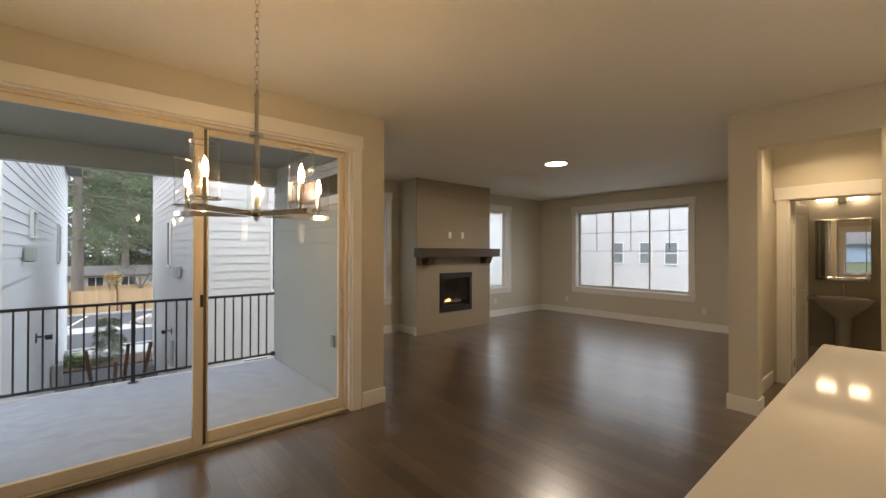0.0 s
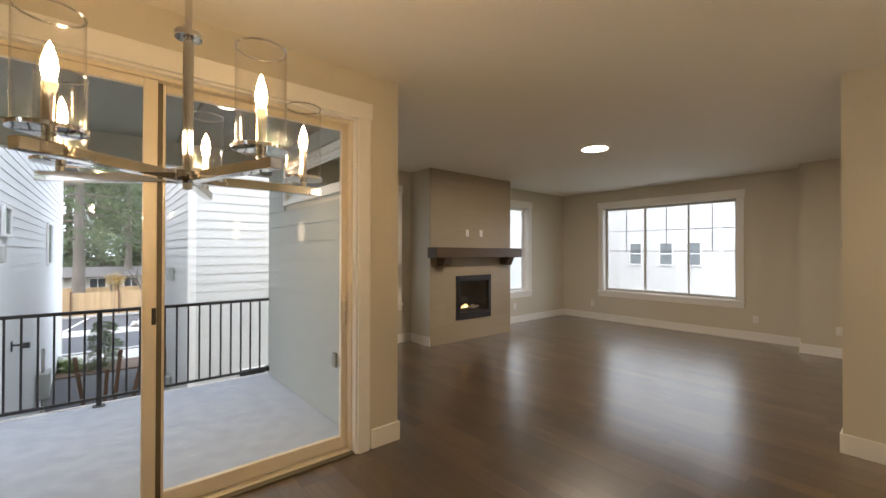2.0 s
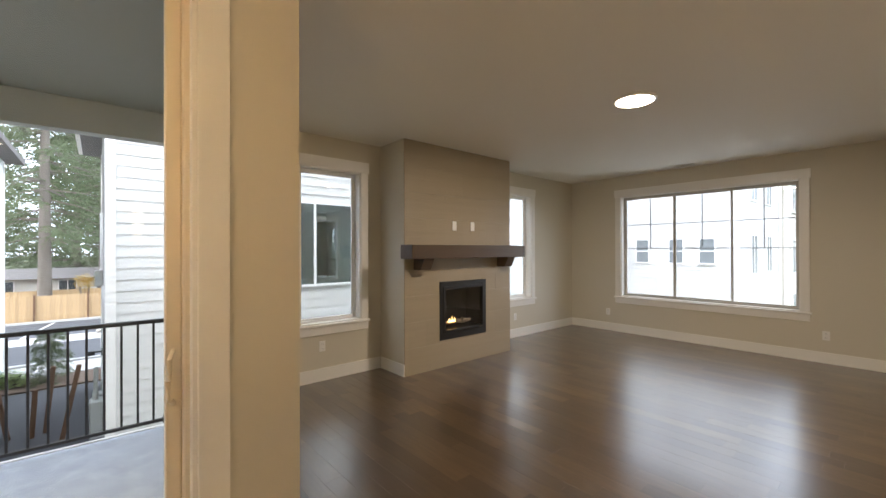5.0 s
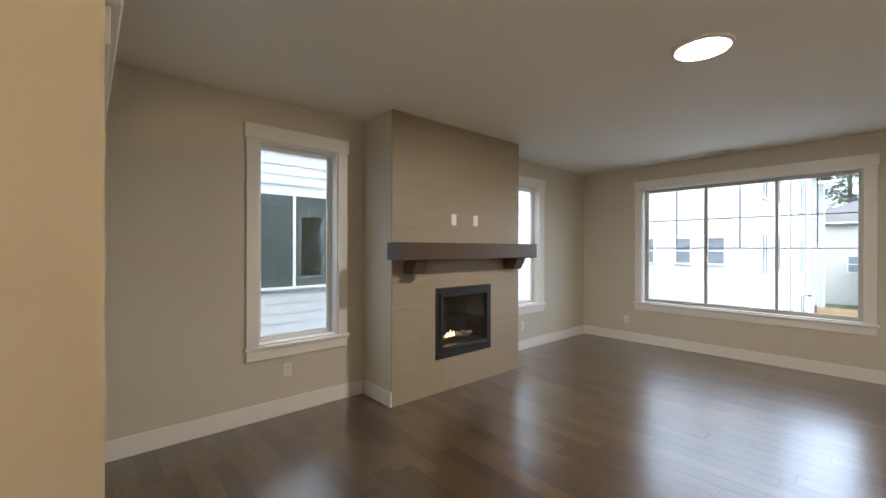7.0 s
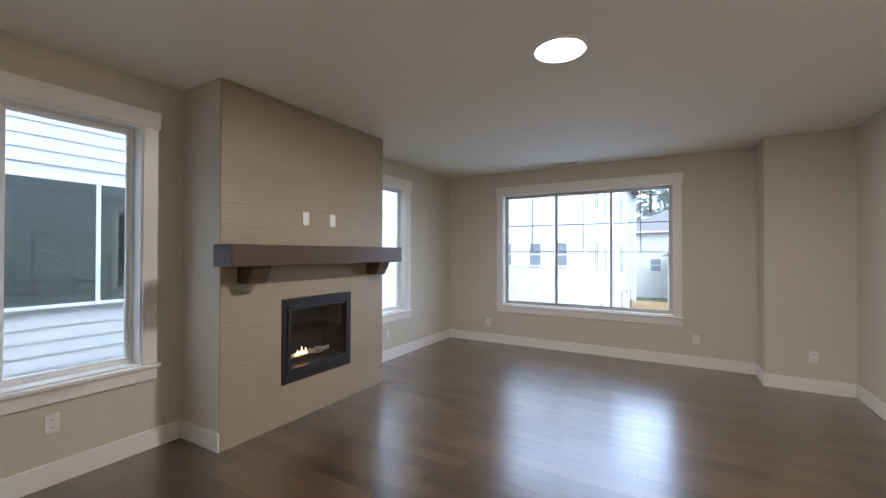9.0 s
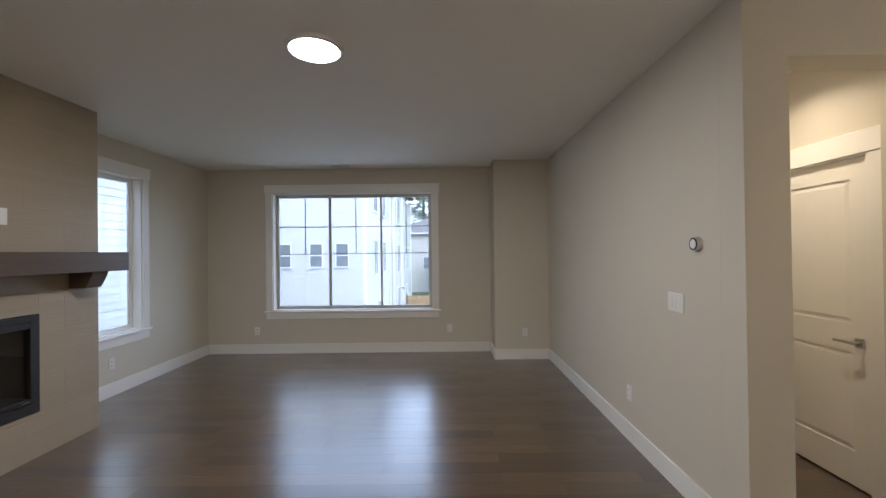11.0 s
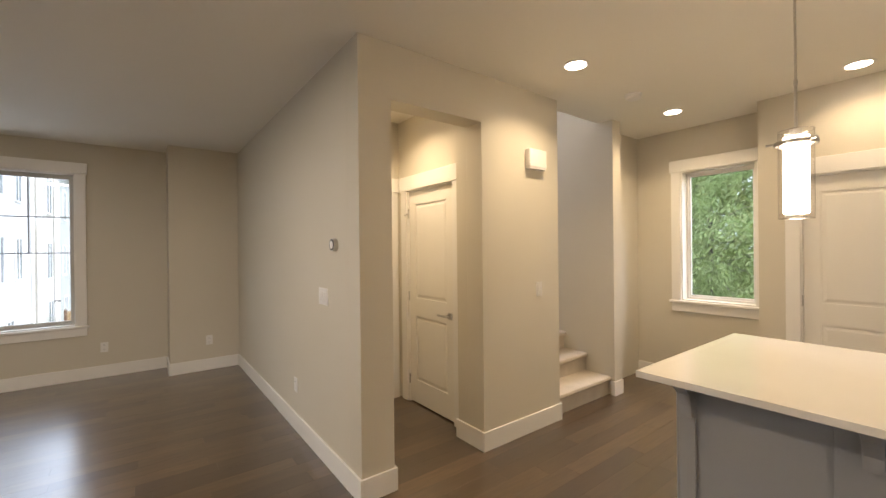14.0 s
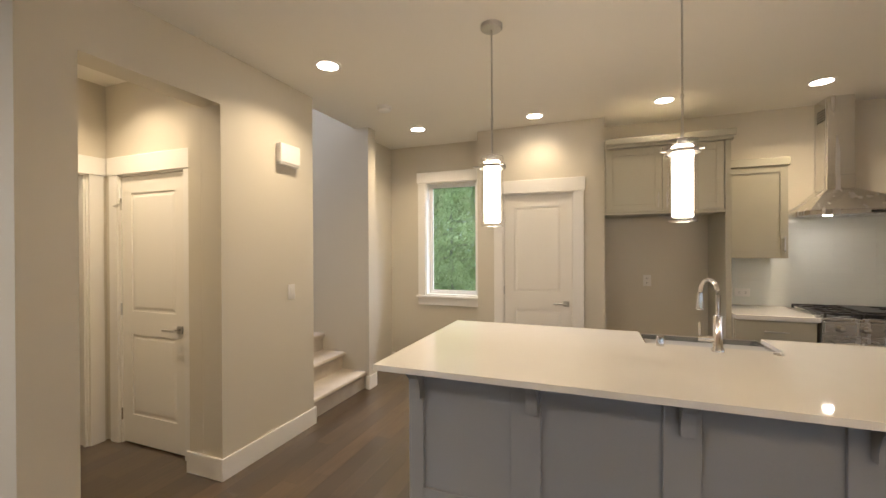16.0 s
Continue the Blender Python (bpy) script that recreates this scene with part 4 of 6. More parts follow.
    part("chimney", join_all(box(cx0, cx1, YS + 0.009, cy, zt + 0.0005, 2.07, 0.002)), "steel", h)
    part("chimney_cover", box(cx0 + 0.005, cx1 - 0.005, YS + 0.009, cy - 0.005, 2.0705, H - 0.001, 0.002), "steel", h)
    for i in range(5):
        part("vent_slot", box(cx1 - 0.0048, cx1 - 0.003, YS + 0.06, cy - 0.04, 2.55 + i * 0.022, 2.56 + i * 0.022), "black", h)
    part("hood_lamp", cyl(0.03, 0.03, 1.722, 1.7268, 0.62, -2.0, 16), "led", h, "small lit hood lamp")
    hl = new("hood_lamp_light", bpy.data.lights.new("hood_lamp_light", "AREA"))
    hl.data.shape, hl.data.size, hl.data.energy, hl.data.color = "DISK", 0.06, 0.5, SOFT
    hl.matrix_world = Matrix.Translation((0.62, -2.0, 1.717))
    # backsplash, tile by tile
    bs = solid("backsplash", box(-1.0, 1.357, YS + 0.0005, YS + 0.003, 0.921, 1.764), "grout", "stacked white glass backsplash tiles", "backsplash", kind="structure")
    th, tw = 0.0445, 0.30
    mesh_full = mesh_of("tile", box(-tw / 2 + 0.0005, tw / 2 - 0.0005, 0, 0.003, -th / 2 + 0.0007, th / 2 - 0.0007, 0.0005), "splash")
    z, row = 0.921 + th / 2, 0
    while z + th / 2 < 1.765:
        u = 1.357 - tw / 2 - (tw / 2 if row % 2 else 0)
        if row % 2:
            t0 = new("tile", mesh_of("tile", box(1.357 - tw / 2 + 0.001, 1.356, YS + 0.003, YS + 0.006, z - th / 2 + 0.0007, z + th / 2 - 0.0007, 0.0005), "splash"))
            t0.parent = bs
        while u - tw / 2 > -1.0:
            t = new("tile", mesh_full)
            t.parent = bs
            t.location = (u, YS + 0.003, z)
            u -= tw
        z += th
        row += 1


kitchen()


# ---------- stairs ----------
def stairs():
    st = thing("staircase", "carpeted beige staircase going up between walls", "stairs", kind="structure")
    rise, run = 0.183, 0.262
    for i in range(14):
        x = 4.70 + run * i
        z = rise * (i + 1)
        pts = [(0.0, z - rise), (0.0, z - 0.05), (-0.022, z - 0.045), (-0.032, z - 0.025), (-0.024, z - 0.006), (0.0, z), (run + 0.02, z), (run + 0.02, z - rise)]
        b = bmesh.new()
        va = [b.verts.new((x + p, -0.5095, q)) for p, q in pts]
        vb = [b.verts.new((x + p, -1.3845, q)) for p, q in pts]
        n = len(pts)
        for k in range(n):
            b.faces.new((va[k], va[(k + 1) % n], vb[(k + 1) % n], vb[k]))
        b.faces.new(va)
        b.faces.new(vb[::-1])
        part("step", b, "carpet", st, "", True)


stairs()
upl = new("stair_window_light", bpy.data.lights.new("stair_window_light", "AREA"))
upl.data.shape, upl.data.size, upl.data.size_y, upl.data.energy, upl.data.color = "RECTANGLE", 0.8, 1.0, 50, (0.84, 0.88, 1.0)
upl.matrix_world = look((8.4, -0.95, 4.3), (5.0, -1.1, 2.6))


# ---------- powder room ----------
def powder():
    s = thing("pedestal_sink", "white porcelain pedestal sink in the powder room", "sink", Matrix.Translation((7.48, 0.80, 0)))
    b = bmesh.new()
    rings = []
    for hw, d0, d1, z in ((0.10, -0.10, 0.16, 0.62), (0.20, -0.18, 0.255, 0.72), (0.285, -0.245, 0.258, 0.82), (0.30, -0.26, 0.2585, 0.85), (0.30, -0.26, 0.2585, 0.875), (0.25, -0.21, 0.13, 0.875), (0.20, -0.16, 0.09, 0.78), (0.05, -0.04, 0.03, 0.74)):
        ring = []
        for i in range(20):
            t = 2 * math.pi * i / 20
            cx, cy = math.cos(t), math.sin(t)
            k = 1 / max(abs(cx) ** 3 + abs(cy) ** 3, 1e-6) ** (1 / 3)
            ring.append(b.verts.new(((d0 + d1) / 2 + cx * k * (d1 - d0) / 2, cy * k * hw, z)))
        rings.append(ring)
    for p, q in zip(rings, rings[1:]):
        for i in range(20):
            b.faces.new((p[i], p[(i + 1) % 20], q[(i + 1) % 20], q[i]))
    b.faces.new(rings[-1])
    b.faces.new(rings[0][::-1])
    part("basin", b, "porcelain", s, "", True)
    part("pedestal", lathe([(0.0001, 0), (0.13, 0), (0.125, 0.04), (0.085, 0.15), (0.075, 0.40), (0.095, 0.60), (0.12, 0.66), (0.0001, 0.66)], 24, 0.06, 0), "porcelain", s, "", True)
    f = thing("basin_faucet", "chrome single-hole basin faucet", "faucet", Matrix.Translation((7.66, 0.80, 0.875)))
    part("body", join_all(cyl(0.022, 0.020, 0, 0.13, 0, 0, 16), box(-0.11, 0.01, -0.015, 0.015, 0.085, 0.105, 0.004), box(-0.03, 0.03, -0.012, 0.012, 0.131, 0.145, 0.003)), "chrome", f, "", True)
    m = thing("wall_mirror", "tall rectangular silver mirror above the basin", "mirror")
    y0, y1, z0, z1 = 0.545, 1.085, 1.07, 1.905
    part("mirror_plate", box(7.722, 7.728, y0 + 0.055, y1 - 0.055, z0 + 0.055, z1 - 0.055), "mirror", m)
    e = 0.055
    for q in ((y0, y0 + e, z0, z1), (y1 - e, y1, z0, z1), (y0 + e, y1 - e, z0, z0 + e), (y0 + e, y1 - e, z1 - e, z1)):
        part("frame_strip", box(7.715, 7.7395, q[0], q[1], q[2], q[3], 0.010), "mirror", m)
    v = thing("vanity_light", "two-shade nickel vanity light, lit", "wall lamp", Matrix.Translation((0, 0, -0.055)))
    part("back_plate", box(7.725, 7.7395, 0.77, 0.86, 2.16, 2.28, 0.003), "nickel", v)
    part("arm", join_all(box(7.66, 7.675, 0.62, 1.01, 2.175, 2.19, 0.003), box(7.665, 7.725, 0.808, 0.822, 2.176, 2.189)), "nickel", v)
    for yc in (0.66, 0.97):
        part("shade", box(7.61, 7.72, yc - 0.085, yc + 0.085, 2.195, 2.31, 0.012, seg=2), "vanity", v, "lit frosted glass shade", True)
    dl = thing("switch_plate", "white wall switch plate", "switch", at(NORTH, 5.30, 1.24, 1.12))
    part("plate", box(-0.036, 0.036, -0.007, -0.0005, -0.058, 0.058, 0.002), "plate", dl)


powder()


# ---------- lamps ----------
def can_light(x, y, z=H, watts=CAN_W, name="downlight"):
    d = thing(name, "round recessed ceiling downlight, lit", "ceiling light", Matrix.Translation((x, y, z)), group="recessed ceiling lights")
    part("trim_ring", lathe([(0.070, -0.001), (0.088, -0.001), (0.088, -0.005), (0.070, -0.007), (0.070, -0.001)], 32), "plate", d, "white trim ring", True)
    part("lens", cyl(0.069, 0.069, -0.0055, -0.0015, n=32), "led", d, "lit lens")
    l = new("downlight_lamp", bpy.data.lights.new("downlight_lamp", "AREA"))
    l.data.shape, l.data.size, l.data.energy, l.data.color, l.data.spread = "DISK", 0.13, watts, WARM, radians(132)
    l.matrix_world = Matrix.Translation((x, y, z - 0.012))


for x, y in ((4.14, -0.06), (4.18, -1.64), (2.965, -1.67), (1.863, -1.67), (0.79, -1.68)):
    can_light(x, y, H, {1.863: 1.5, 0.79: 3.6, 2.965: 1.9}.get(x, CAN_W))
can_light(5.40, 0.76, H, 5.0)
can_light(1.34, 4.74, 2.675, 6.0)

dk = thing("flush_disc_light", "large round flush LED ceiling light, lit", "ceiling light", Matrix.Translation((5.165, 3.545, H)))
part("rim", lathe([(0.150, -0.001), (0.172, -0.001), (0.172, -0.018), (0.160, -0.024), (0.150, -0.024), (0.150, -0.001)], 40), "plate", dk, "white rim", True)
part("diffuser", lathe([(0.0001, -0.028), (0.10, -0.027), (0.149, -0.022), (0.149, -0.002), (0.0001, -0.002)], 40), "ledwarm", dk, "lit diffuser", True)
dl = new("disc_lamp", bpy.data.lights.new("disc_lamp", "AREA"))
dl.data.shape, dl.data.size, dl.data.energy, dl.data.color = "DISK", 0.30, DISC_W, SOFT
dl.matrix_world = Matrix.Translation((5.165, 3.545, H - 0.034))


def edge_ring(r, z, x=0, y=0):
    pts = [(r + 0.0022 * math.cos(t), z + 0.0022 * math.sin(t)) for t in [2 * math.pi * k / 6 for k in range(7)]]
    return lathe(pts, 32, x, y)


def pendant(x, y):
    p = thing("pendant_light", "slim pendant with lit opal cylinder inside clear glass", "pendant lamp", Matrix.Translation((x, y, 0)), group="pendants over the island")
    part("canopy", lathe([(0.0001, H), (0.062, H), (0.062, H - 0.02), (0.055, H - 0.026), (0.0001, H - 0.026)], 28), "nickel", p, "", True)
    part("rod", join_all(cyl(0.005, 0.005, 2.20, H - 0.02, n=10), cyl(0.008, 0.008, 2.195, 2.215, n=10), cyl(0.006, 0.006, 1.975, 2.20, n=10)), "nickel", p, "", True)
    part("socket", cyl(0.022, 0.022, 1.9625, 1.995, n=16), "nickel", p, "", True)
    part("opal_shade", lathe([(0.0001, 1.962), (0.046, 1.962), (0.046, 1.625), (0.040, 1.618), (0.0001, 1.618)], 28), "opal", p, "glowing opal glass cylinder", True)
    g = part("glass_shade", lathe([(0.0635, 1.989), (0.0635, 1.597)], 32), "clear", p, "clear glass outer cylinder", True)
    g.visible_shadow = False
    for zr in (1.9895, 1.597):
        part("glass_rim", edge_ring(0.0625, zr), "glass_edge", g, "polished glass rim", True)
    ring = lathe([(0.066, 1.925), (0.077, 1.925), (0.077, 1.943), (0.066, 1.943), (0.066, 1.925)], 32)
    part("collar", ring, "nickel", p, "", True)
    for a in (0, 120, 240):
        part("thumb_screw", cyl(0.006, 0.006, 0, 0.035, m=Matrix.Rotation(radians(a + 20), 4, "Z") @ Matrix.Translation((0.072, 0, 1.935)) @ Matrix.Rotation(radians(90), 4, "Y"), n=10), "nickel", p, "", True)


pendant(2.965, 0.01)
pendant(2.020, 0.01)


def chandelier():
    c = thing("chandelier", "polished nickel five-arm chandelier with clear glass cylinders, lit", "chandelier", Matrix.Translation((0.713, 2.145, 0)))
    part("canopy", lathe([(0.0001, H), (0.065, H), (0.062, H - 0.02), (0.03, H - 0.03), (0.0001, H - 0.03)], 28), "chrome", c, "", True)
    b = []
    z = H - 0.03
    k = 0
    while z > 2.165:
        link = []
        for i in range(13):
            t = 2 * math.pi * i / 12
            u, w = 0.009 * math.cos(t), 0.019 * math.sin(t)
            link.append((u, 0, z - 0.016 + w) if k % 2 == 0 else (0, u, z - 0.016 + w))
        b.append(tube(link, 0.0022, 6))
        z -= 0.030
        k += 1
    part("chain", join_all(*b), "chrome", c, "polished chain", True)
    part("stem", join_all(cyl(0.012, 0.012, 1.62, 1.965, n=16), cyl(0.008, 0.008, 1.965, 2.16, n=14), lathe([(0.0001, 1.970), (0.030, 1.970), (0.032, 1.977), (0.030, 1.984), (0.0001, 1.984)], 20)), "chrome", c, "", True)
    part("hub", lathe([(0.0001, 1.594), (0.010, 1.597), (0.012, 1.612), (0.042, 1.614), (0.045, 1.618), (0.045, 1.638), (0.040, 1.642), (0.0001, 1.642)], 28), "chrome", c, "", True)
    for i in range(5):
        a = Matrix.Rotation(radians(72 * i + 1), 4, "Z")
        R = 0.290
        bm = box(0.03, R + 0.05, -0.013, 0.013, 1.612, 1.635, 0.001)
        bmesh.ops.transform(bm, verts=bm.verts, matrix=a)
        bm.verts.index_update()
        part("arm", bm, "chrome", c, "flat polished arm")
        p = a @ Vector((R, 0, 0))
        part("cup", lathe([(0.0001, 1.6355), (0.010, 1.6355), (0.010, 1.654), (0.055, 1.655), (0.056, 1.662), (0.0001, 1.662)], 28, p.x, p.y), "chrome", c, "", True)
        part("candle_sleeve", cyl(0.011, 0.011, 1.6622, 1.742, p.x, p.y, 14), "chrome", c, "", True)
        part("bulb", lathe([(0.0001, 1.742), (0.0065, 1.743), (0.011, 1.760), (0.012, 1.771), (0.009, 1.790), (0.0035, 1.808), (0.0001, 1.816)], 14, p.x, p.y), "bulb", c, "lit flame-tip bulb", True)
        g = part("glass_cylinder", lathe([(0.0495, 1.6625), (0.0495, 1.866)], 32, p.x, p.y), "clear", c, "clear glass cylinder", True)
        g.visible_shadow = False
        part("glass_rim", edge_ring(0.0485, 1.867, p.x, p.y), "glass_edge", g, "polished glass rim", True)


chandelier()


# ---------- plates, sensors, vents ----------
def plate(side, x, y, z, kind, w=0.072, h=0.116):
    label = {"outlet": "white double outlet plate", "switch": "white rocker switch plate", "triple": "white three-gang switch plate", "blank": "white blank cable wall plate"}[kind]
    d = thing("outlet" if kind == "outlet" else ("switch_plate" if kind in ("switch", "triple") else "cable_plate"), label, "outlet" if kind == "outlet" else "switch", at(side, x, y, z), group="wall plates")
    part("plate", box(-w / 2, w / 2, -0.007, -0.0004, -h / 2, h / 2, 0.002), "plate", d)
    if kind == "outlet":
        turn = Matrix.Rotation(radians(90), 4, "Y") if w > h else Matrix()
        for dz in (-0.024, 0.024):
            face, slots = box(-0.017, 0.017, -0.009, -0.0072, dz - 0.015, dz + 0.015, 0.001), join_all(box(-0.008, -0.005, -0.0096, -0.0091, dz - 0.006, dz + 0.006), box(0.005, 0.008, -0.0096, -0.0091, dz - 0.006, dz + 0.006))
            face.transform(turn)
            slots.transform(turn)
            s = part("socket", face, "plate", d)
            part("slot", slots, "black", s)
    elif kind in ("switch", "triple"):
        n = 1 if kind == "switch" else 3
        for i in range(n):
            u = (i - (n - 1) / 2) * 0.046
            part("rocker", box(u - 0.0165, u + 0.0165, -0.011, -0.0072, -0.033, 0.033, 0.0015), "plate", d)


plate(NORTH, 3.592, YN, 0.384, "outlet")
plate(NORTH, 6.961, YN, 0.340, "outlet")
plate(EAST, XE, 5.574, 0.335, "outlet")
plate(EAST, XE, 2.706, 0.351, "outlet")
plate(EAST, 8.24, 1.68, 0.37, "outlet")
plate(SOUTH, 5.858, YT, 0.371, "outlet")
plate(NORTH, 5.13, 5.795, 1.76, "blank")
plate(NORTH, 5.454, 5.795, 1.763, "blank")
plate(SOUTH, 5.211, YT, 1.154, "triple", 0.165, 0.116)
plate(EAST, XP, -0.246, 1.14, "switch")
plate(SOUTH, 1.93, YS, 1.13, "outlet")
plate(SOUTH, 1.124, YS + 0.009, 1.037, "outlet", 0.122, 0.076)

th = thing("thermostat", "round steel thermostat with a pale dial", "thermostat", at(SOUTH, 4.99, YT, 1.51))
part("ring", cyl(0.042, 0.040, 0.0005, 0.028, m=Matrix.Rotation(radians(90), 4, "X"), n=32), "nickel", th, "", True)
part("dial_rim", cyl(0.036, 0.036, 0.0282, 0.030, m=Matrix.Rotation(radians(90), 4, "X"), n=32), "black", th, "black dial rim")
part("face", cyl(0.026, 0.026, 0.0302, 0.0315, m=Matrix.Rotation(radians(90), 4, "X"), n=32), "plate", th, "pale round display")
dc = thing("door_chime", "white rectangular door chime box", "door chime", at(EAST, XP, -0.195, 2.19))
part("cover", box(-0.105, 0.105, -0.055, -0.0005, -0.075, 0.075, 0.012, seg=2), "plate", dc)
part("lower_grille", box(-0.100, 0.100, -0.050, -0.0006, -0.085, -0.0755, 0.002), "plate", dc)
sm = thing("smoke_detector", "round white smoke detector on the ceiling", "smoke detector", Matrix.Translation((4.183, -0.922, H)))
part("base", cyl(0.068, 0.068, -0.012, -0.0005, n=32), "plate", sm)
part("cover", lathe([(0.0001, -0.042), (0.045, -0.042), (0.058, -0.034), (0.060, -0.0125), (0.0001, -0.0125)], 32), "plate", sm, "", True)
vn = thing("ceiling_vent", "slim ceiling air vent with dark slats", "vent", Matrix.Translation((8.49, 4.25, H)))
part("frame", join_all(box(-0.06, 0.06, -0.14, -0.125, -0.006, -0.0005), box(-0.06, 0.06, 0.125, 0.14, -0.006, -0.0005), box(-0.06, -0.045, -0.125, 0.125, -0.006, -0.0005), box(0.045, 0.06, -0.125, 0.125, -0.006, -0.0005)), "plate", vn)
part("backing", box(-0.045, 0.045, -0.125, 0.125, -0.002, -0.0005), "black", vn)
for i in range(5):
    part("slat", box(-0.040 + i * 0.018, -0.034 + i * 0.018, -0.125, 0.125, -0.006, -0.0021), "plate", vn)


# ================= balcony =================
def balcony():
    bx0, bx1, by0, by1, dz = -2.2, 2.204, 3.741, 6.47, -0.145
    solid("balcony_floor", box(bx0, bx1, by0, by1, dz - 0.22, dz), "deck", "pale grey textured balcony coating", "balcony floor", kind="structure")
    solid("balcony_edge_trim", box(bx0, bx1, by1 + 0.0005, by1 + 0.03, dz - 0.25, dz + 0.012, 0.003), "trim", "white metal balcony edge flashing", "trim", kind="structure")
    solid("balcony_ceiling", box(bx0, bx1, by0, by1 + 0.1, 2.675, 2.735), "soffit", "grey painted balcony soffit panels", "ceiling", kind="structure")
    solid("soffit_batten", box(1.154, 1.168, by0, 6.36, 2.668, 2.6745), "stripbrown", "thin joint batten on the soffit", "trim", kind="structure")
    solid("balcony_beam", box(bx0, bx1, 6.36, 6.50, 2.415, 2.6745, 0.003), "fascia", "pale painted beam over the balcony railing", "beam", kind="structure")
    # lap siding on the side wall, board by board round the transom
    root = bpy.data.objects["wall_living_west"]
    z, exp = -0.30, 0.186
    while z < 2.67:
        spans = [(3.741, 6.465)] if z + exp < 2.01 or z > 2.44 else [(3.741, 3.975), (5.865, 6.465)]
        for s0, s1 in spans:
            b = bmesh.new()
            pts = [(2.2045, z), (2.185, z), (2.197, min(z + exp, 2.674)), (2.2045, min(z + exp, 2.674))]
            va = [b.verts.new((p, s0, q)) for p, q in pts]
            vb = [b.verts.new((p, s1, q)) for p, q in pts]
            for k in range(4):
                b.faces.new((va[k], va[(k + 1) % 4], vb[(k + 1) % 4], vb[k]))
            b.faces.new(va)
            b.faces.new(vb[::-1])
            ob = new("siding_board", mesh_of("siding_board", b, "siding_grey"))
            ob.parent = root
            ob.matrix_parent_inverse = root.matrix_world.inverted()
        z += exp
    t = thing("transom_trim", "white exterior casing round the high transom", "trim", kind="structure")
    part("exterior_casing", join_all(box(2.170, 2.204, 3.98, 5.86, 2.405, 2.46), box(2.170, 2.204, 3.98, 5.86, 1.995, 2.045), box(2.170, 2.204, 3.98, 4.035, 2.0455, 2.4045), box(2.170, 2.204, 5.805, 5.86, 2.0455, 2.4045)), "trim", t)
    # railing
    r = thing("balcony_railing", "black metal balcony railing with square balusters", "railing")
    yr = 6.415
    part("top_rail", box(bx0, 2.182, yr - 0.022, yr + 0.022, 0.812, 0.845, 0.004), "iron", r)
    part("bottom_rail", box(bx0, 2.182, yr - 0.016, yr + 0.016, -0.075, -0.048, 0.003), "iron", r)
    for xp in (-1.155, 0.515):
        p = part("post", box(xp - 0.021, xp + 0.021, yr - 0.021, yr + 0.021, dz + 0.0105, 0.811, 0.003), "iron", r)
        part("base_plate", box(xp - 0.05, xp + 0.05, yr - 0.05, yr + 0.05, dz + 0.0005, dz + 0.010, 0.002), "iron", p)
    part("end_bracket", box(2.140, 2.1825, yr - 0.03, yr + 0.03, -0.09, -0.03, 0.003), "iron", r)
    me = mesh_of("baluster", box(-0.0085, 0.0085, -0.0085, 0.0085, -0.0475, 0.8115), "iron")
    x = 2.182 - 0.1112
    while x > bx0 + 0.05:
        if min(abs(x - 0.515), abs(x + 1.155)) > 0.04:
            b = new("baluster", me)
            b.parent = r
            b.location = (x, yr, 0)
        x -= 0.1113
    ob = thing("exterior_outlet", "grey weatherproof outlet cover on the siding", "outlet")
    part("cover", box(2.155, 2.1815, 4.40, 4.47, 0.39, 0.52, 0.006), "soffit", ob)


balcony()


# ================= outdoors =================
G = -2.85
solid("ground", box(-400, 400, -400, 400, G - 0.5, G), "grass", "damp lawn and bare soil round the houses", "ground", kind="structure")
solid("road", box(-60, 60, 23.3, 35.6, G + 0.001, G + 0.012), "asphalt", "dark grey asphalt road with parking bays", "road", kind="structure")
solid("driveway", box(-0.73, 1.78, 7.0, 19.5, G + 0.001, G + 0.010), "asphalt", "asphalt strip between the buildings", "road", kind="structure")
# sheet added outside the wide window to bounce daylight onto the living room ceiling
solid("lane", box(XE + 0.6, 19.0, -2.0, 20.0, G + 0.001, G + 0.012), "concrete", "concrete sheet between the houses, added pale to bounce daylight indoors", "road", kind="structure")
solid("pavement", box(-60, 60, 21.3, 23.1, G + 0.001, G + 0.06), "concrete", "pale concrete pavement along the road", "pavement", kind="structure")
solid("kerb", box(-60, 60, 23.1, 23.28, G, G + 0.14, 0.02), "concrete", "concrete kerb", "kerb", kind="structure")
solid("far_kerb", box(-60, 60, 35.6, 35.8, G, G + 0.14, 0.02), "concrete", "concrete kerb", "kerb", kind="structure")
solid("planting_bed", box(-1.0, 4.5, 19.55, 21.25, G + 0.001, G + 0.05), "mulch", "brown bark mulch planting bed", "planting bed", kind="structure")
solid("parking_line", box(-0.06, 0.06, 0, 5.1, G + 0.0125, G + 0.016), "trim", "white painted parking line", "road marking", Matrix.Translation((-1.13, 30.4, 0)) @ Matrix.Rotation(radians(-9.6), 4, "Z"), kind="structure")
solid("road_band", box(-60, 60, 28.2, 30.2, G + 0.0125, G + 0.0165), "concrete", "pale concrete gutter band", "road", kind="structure")


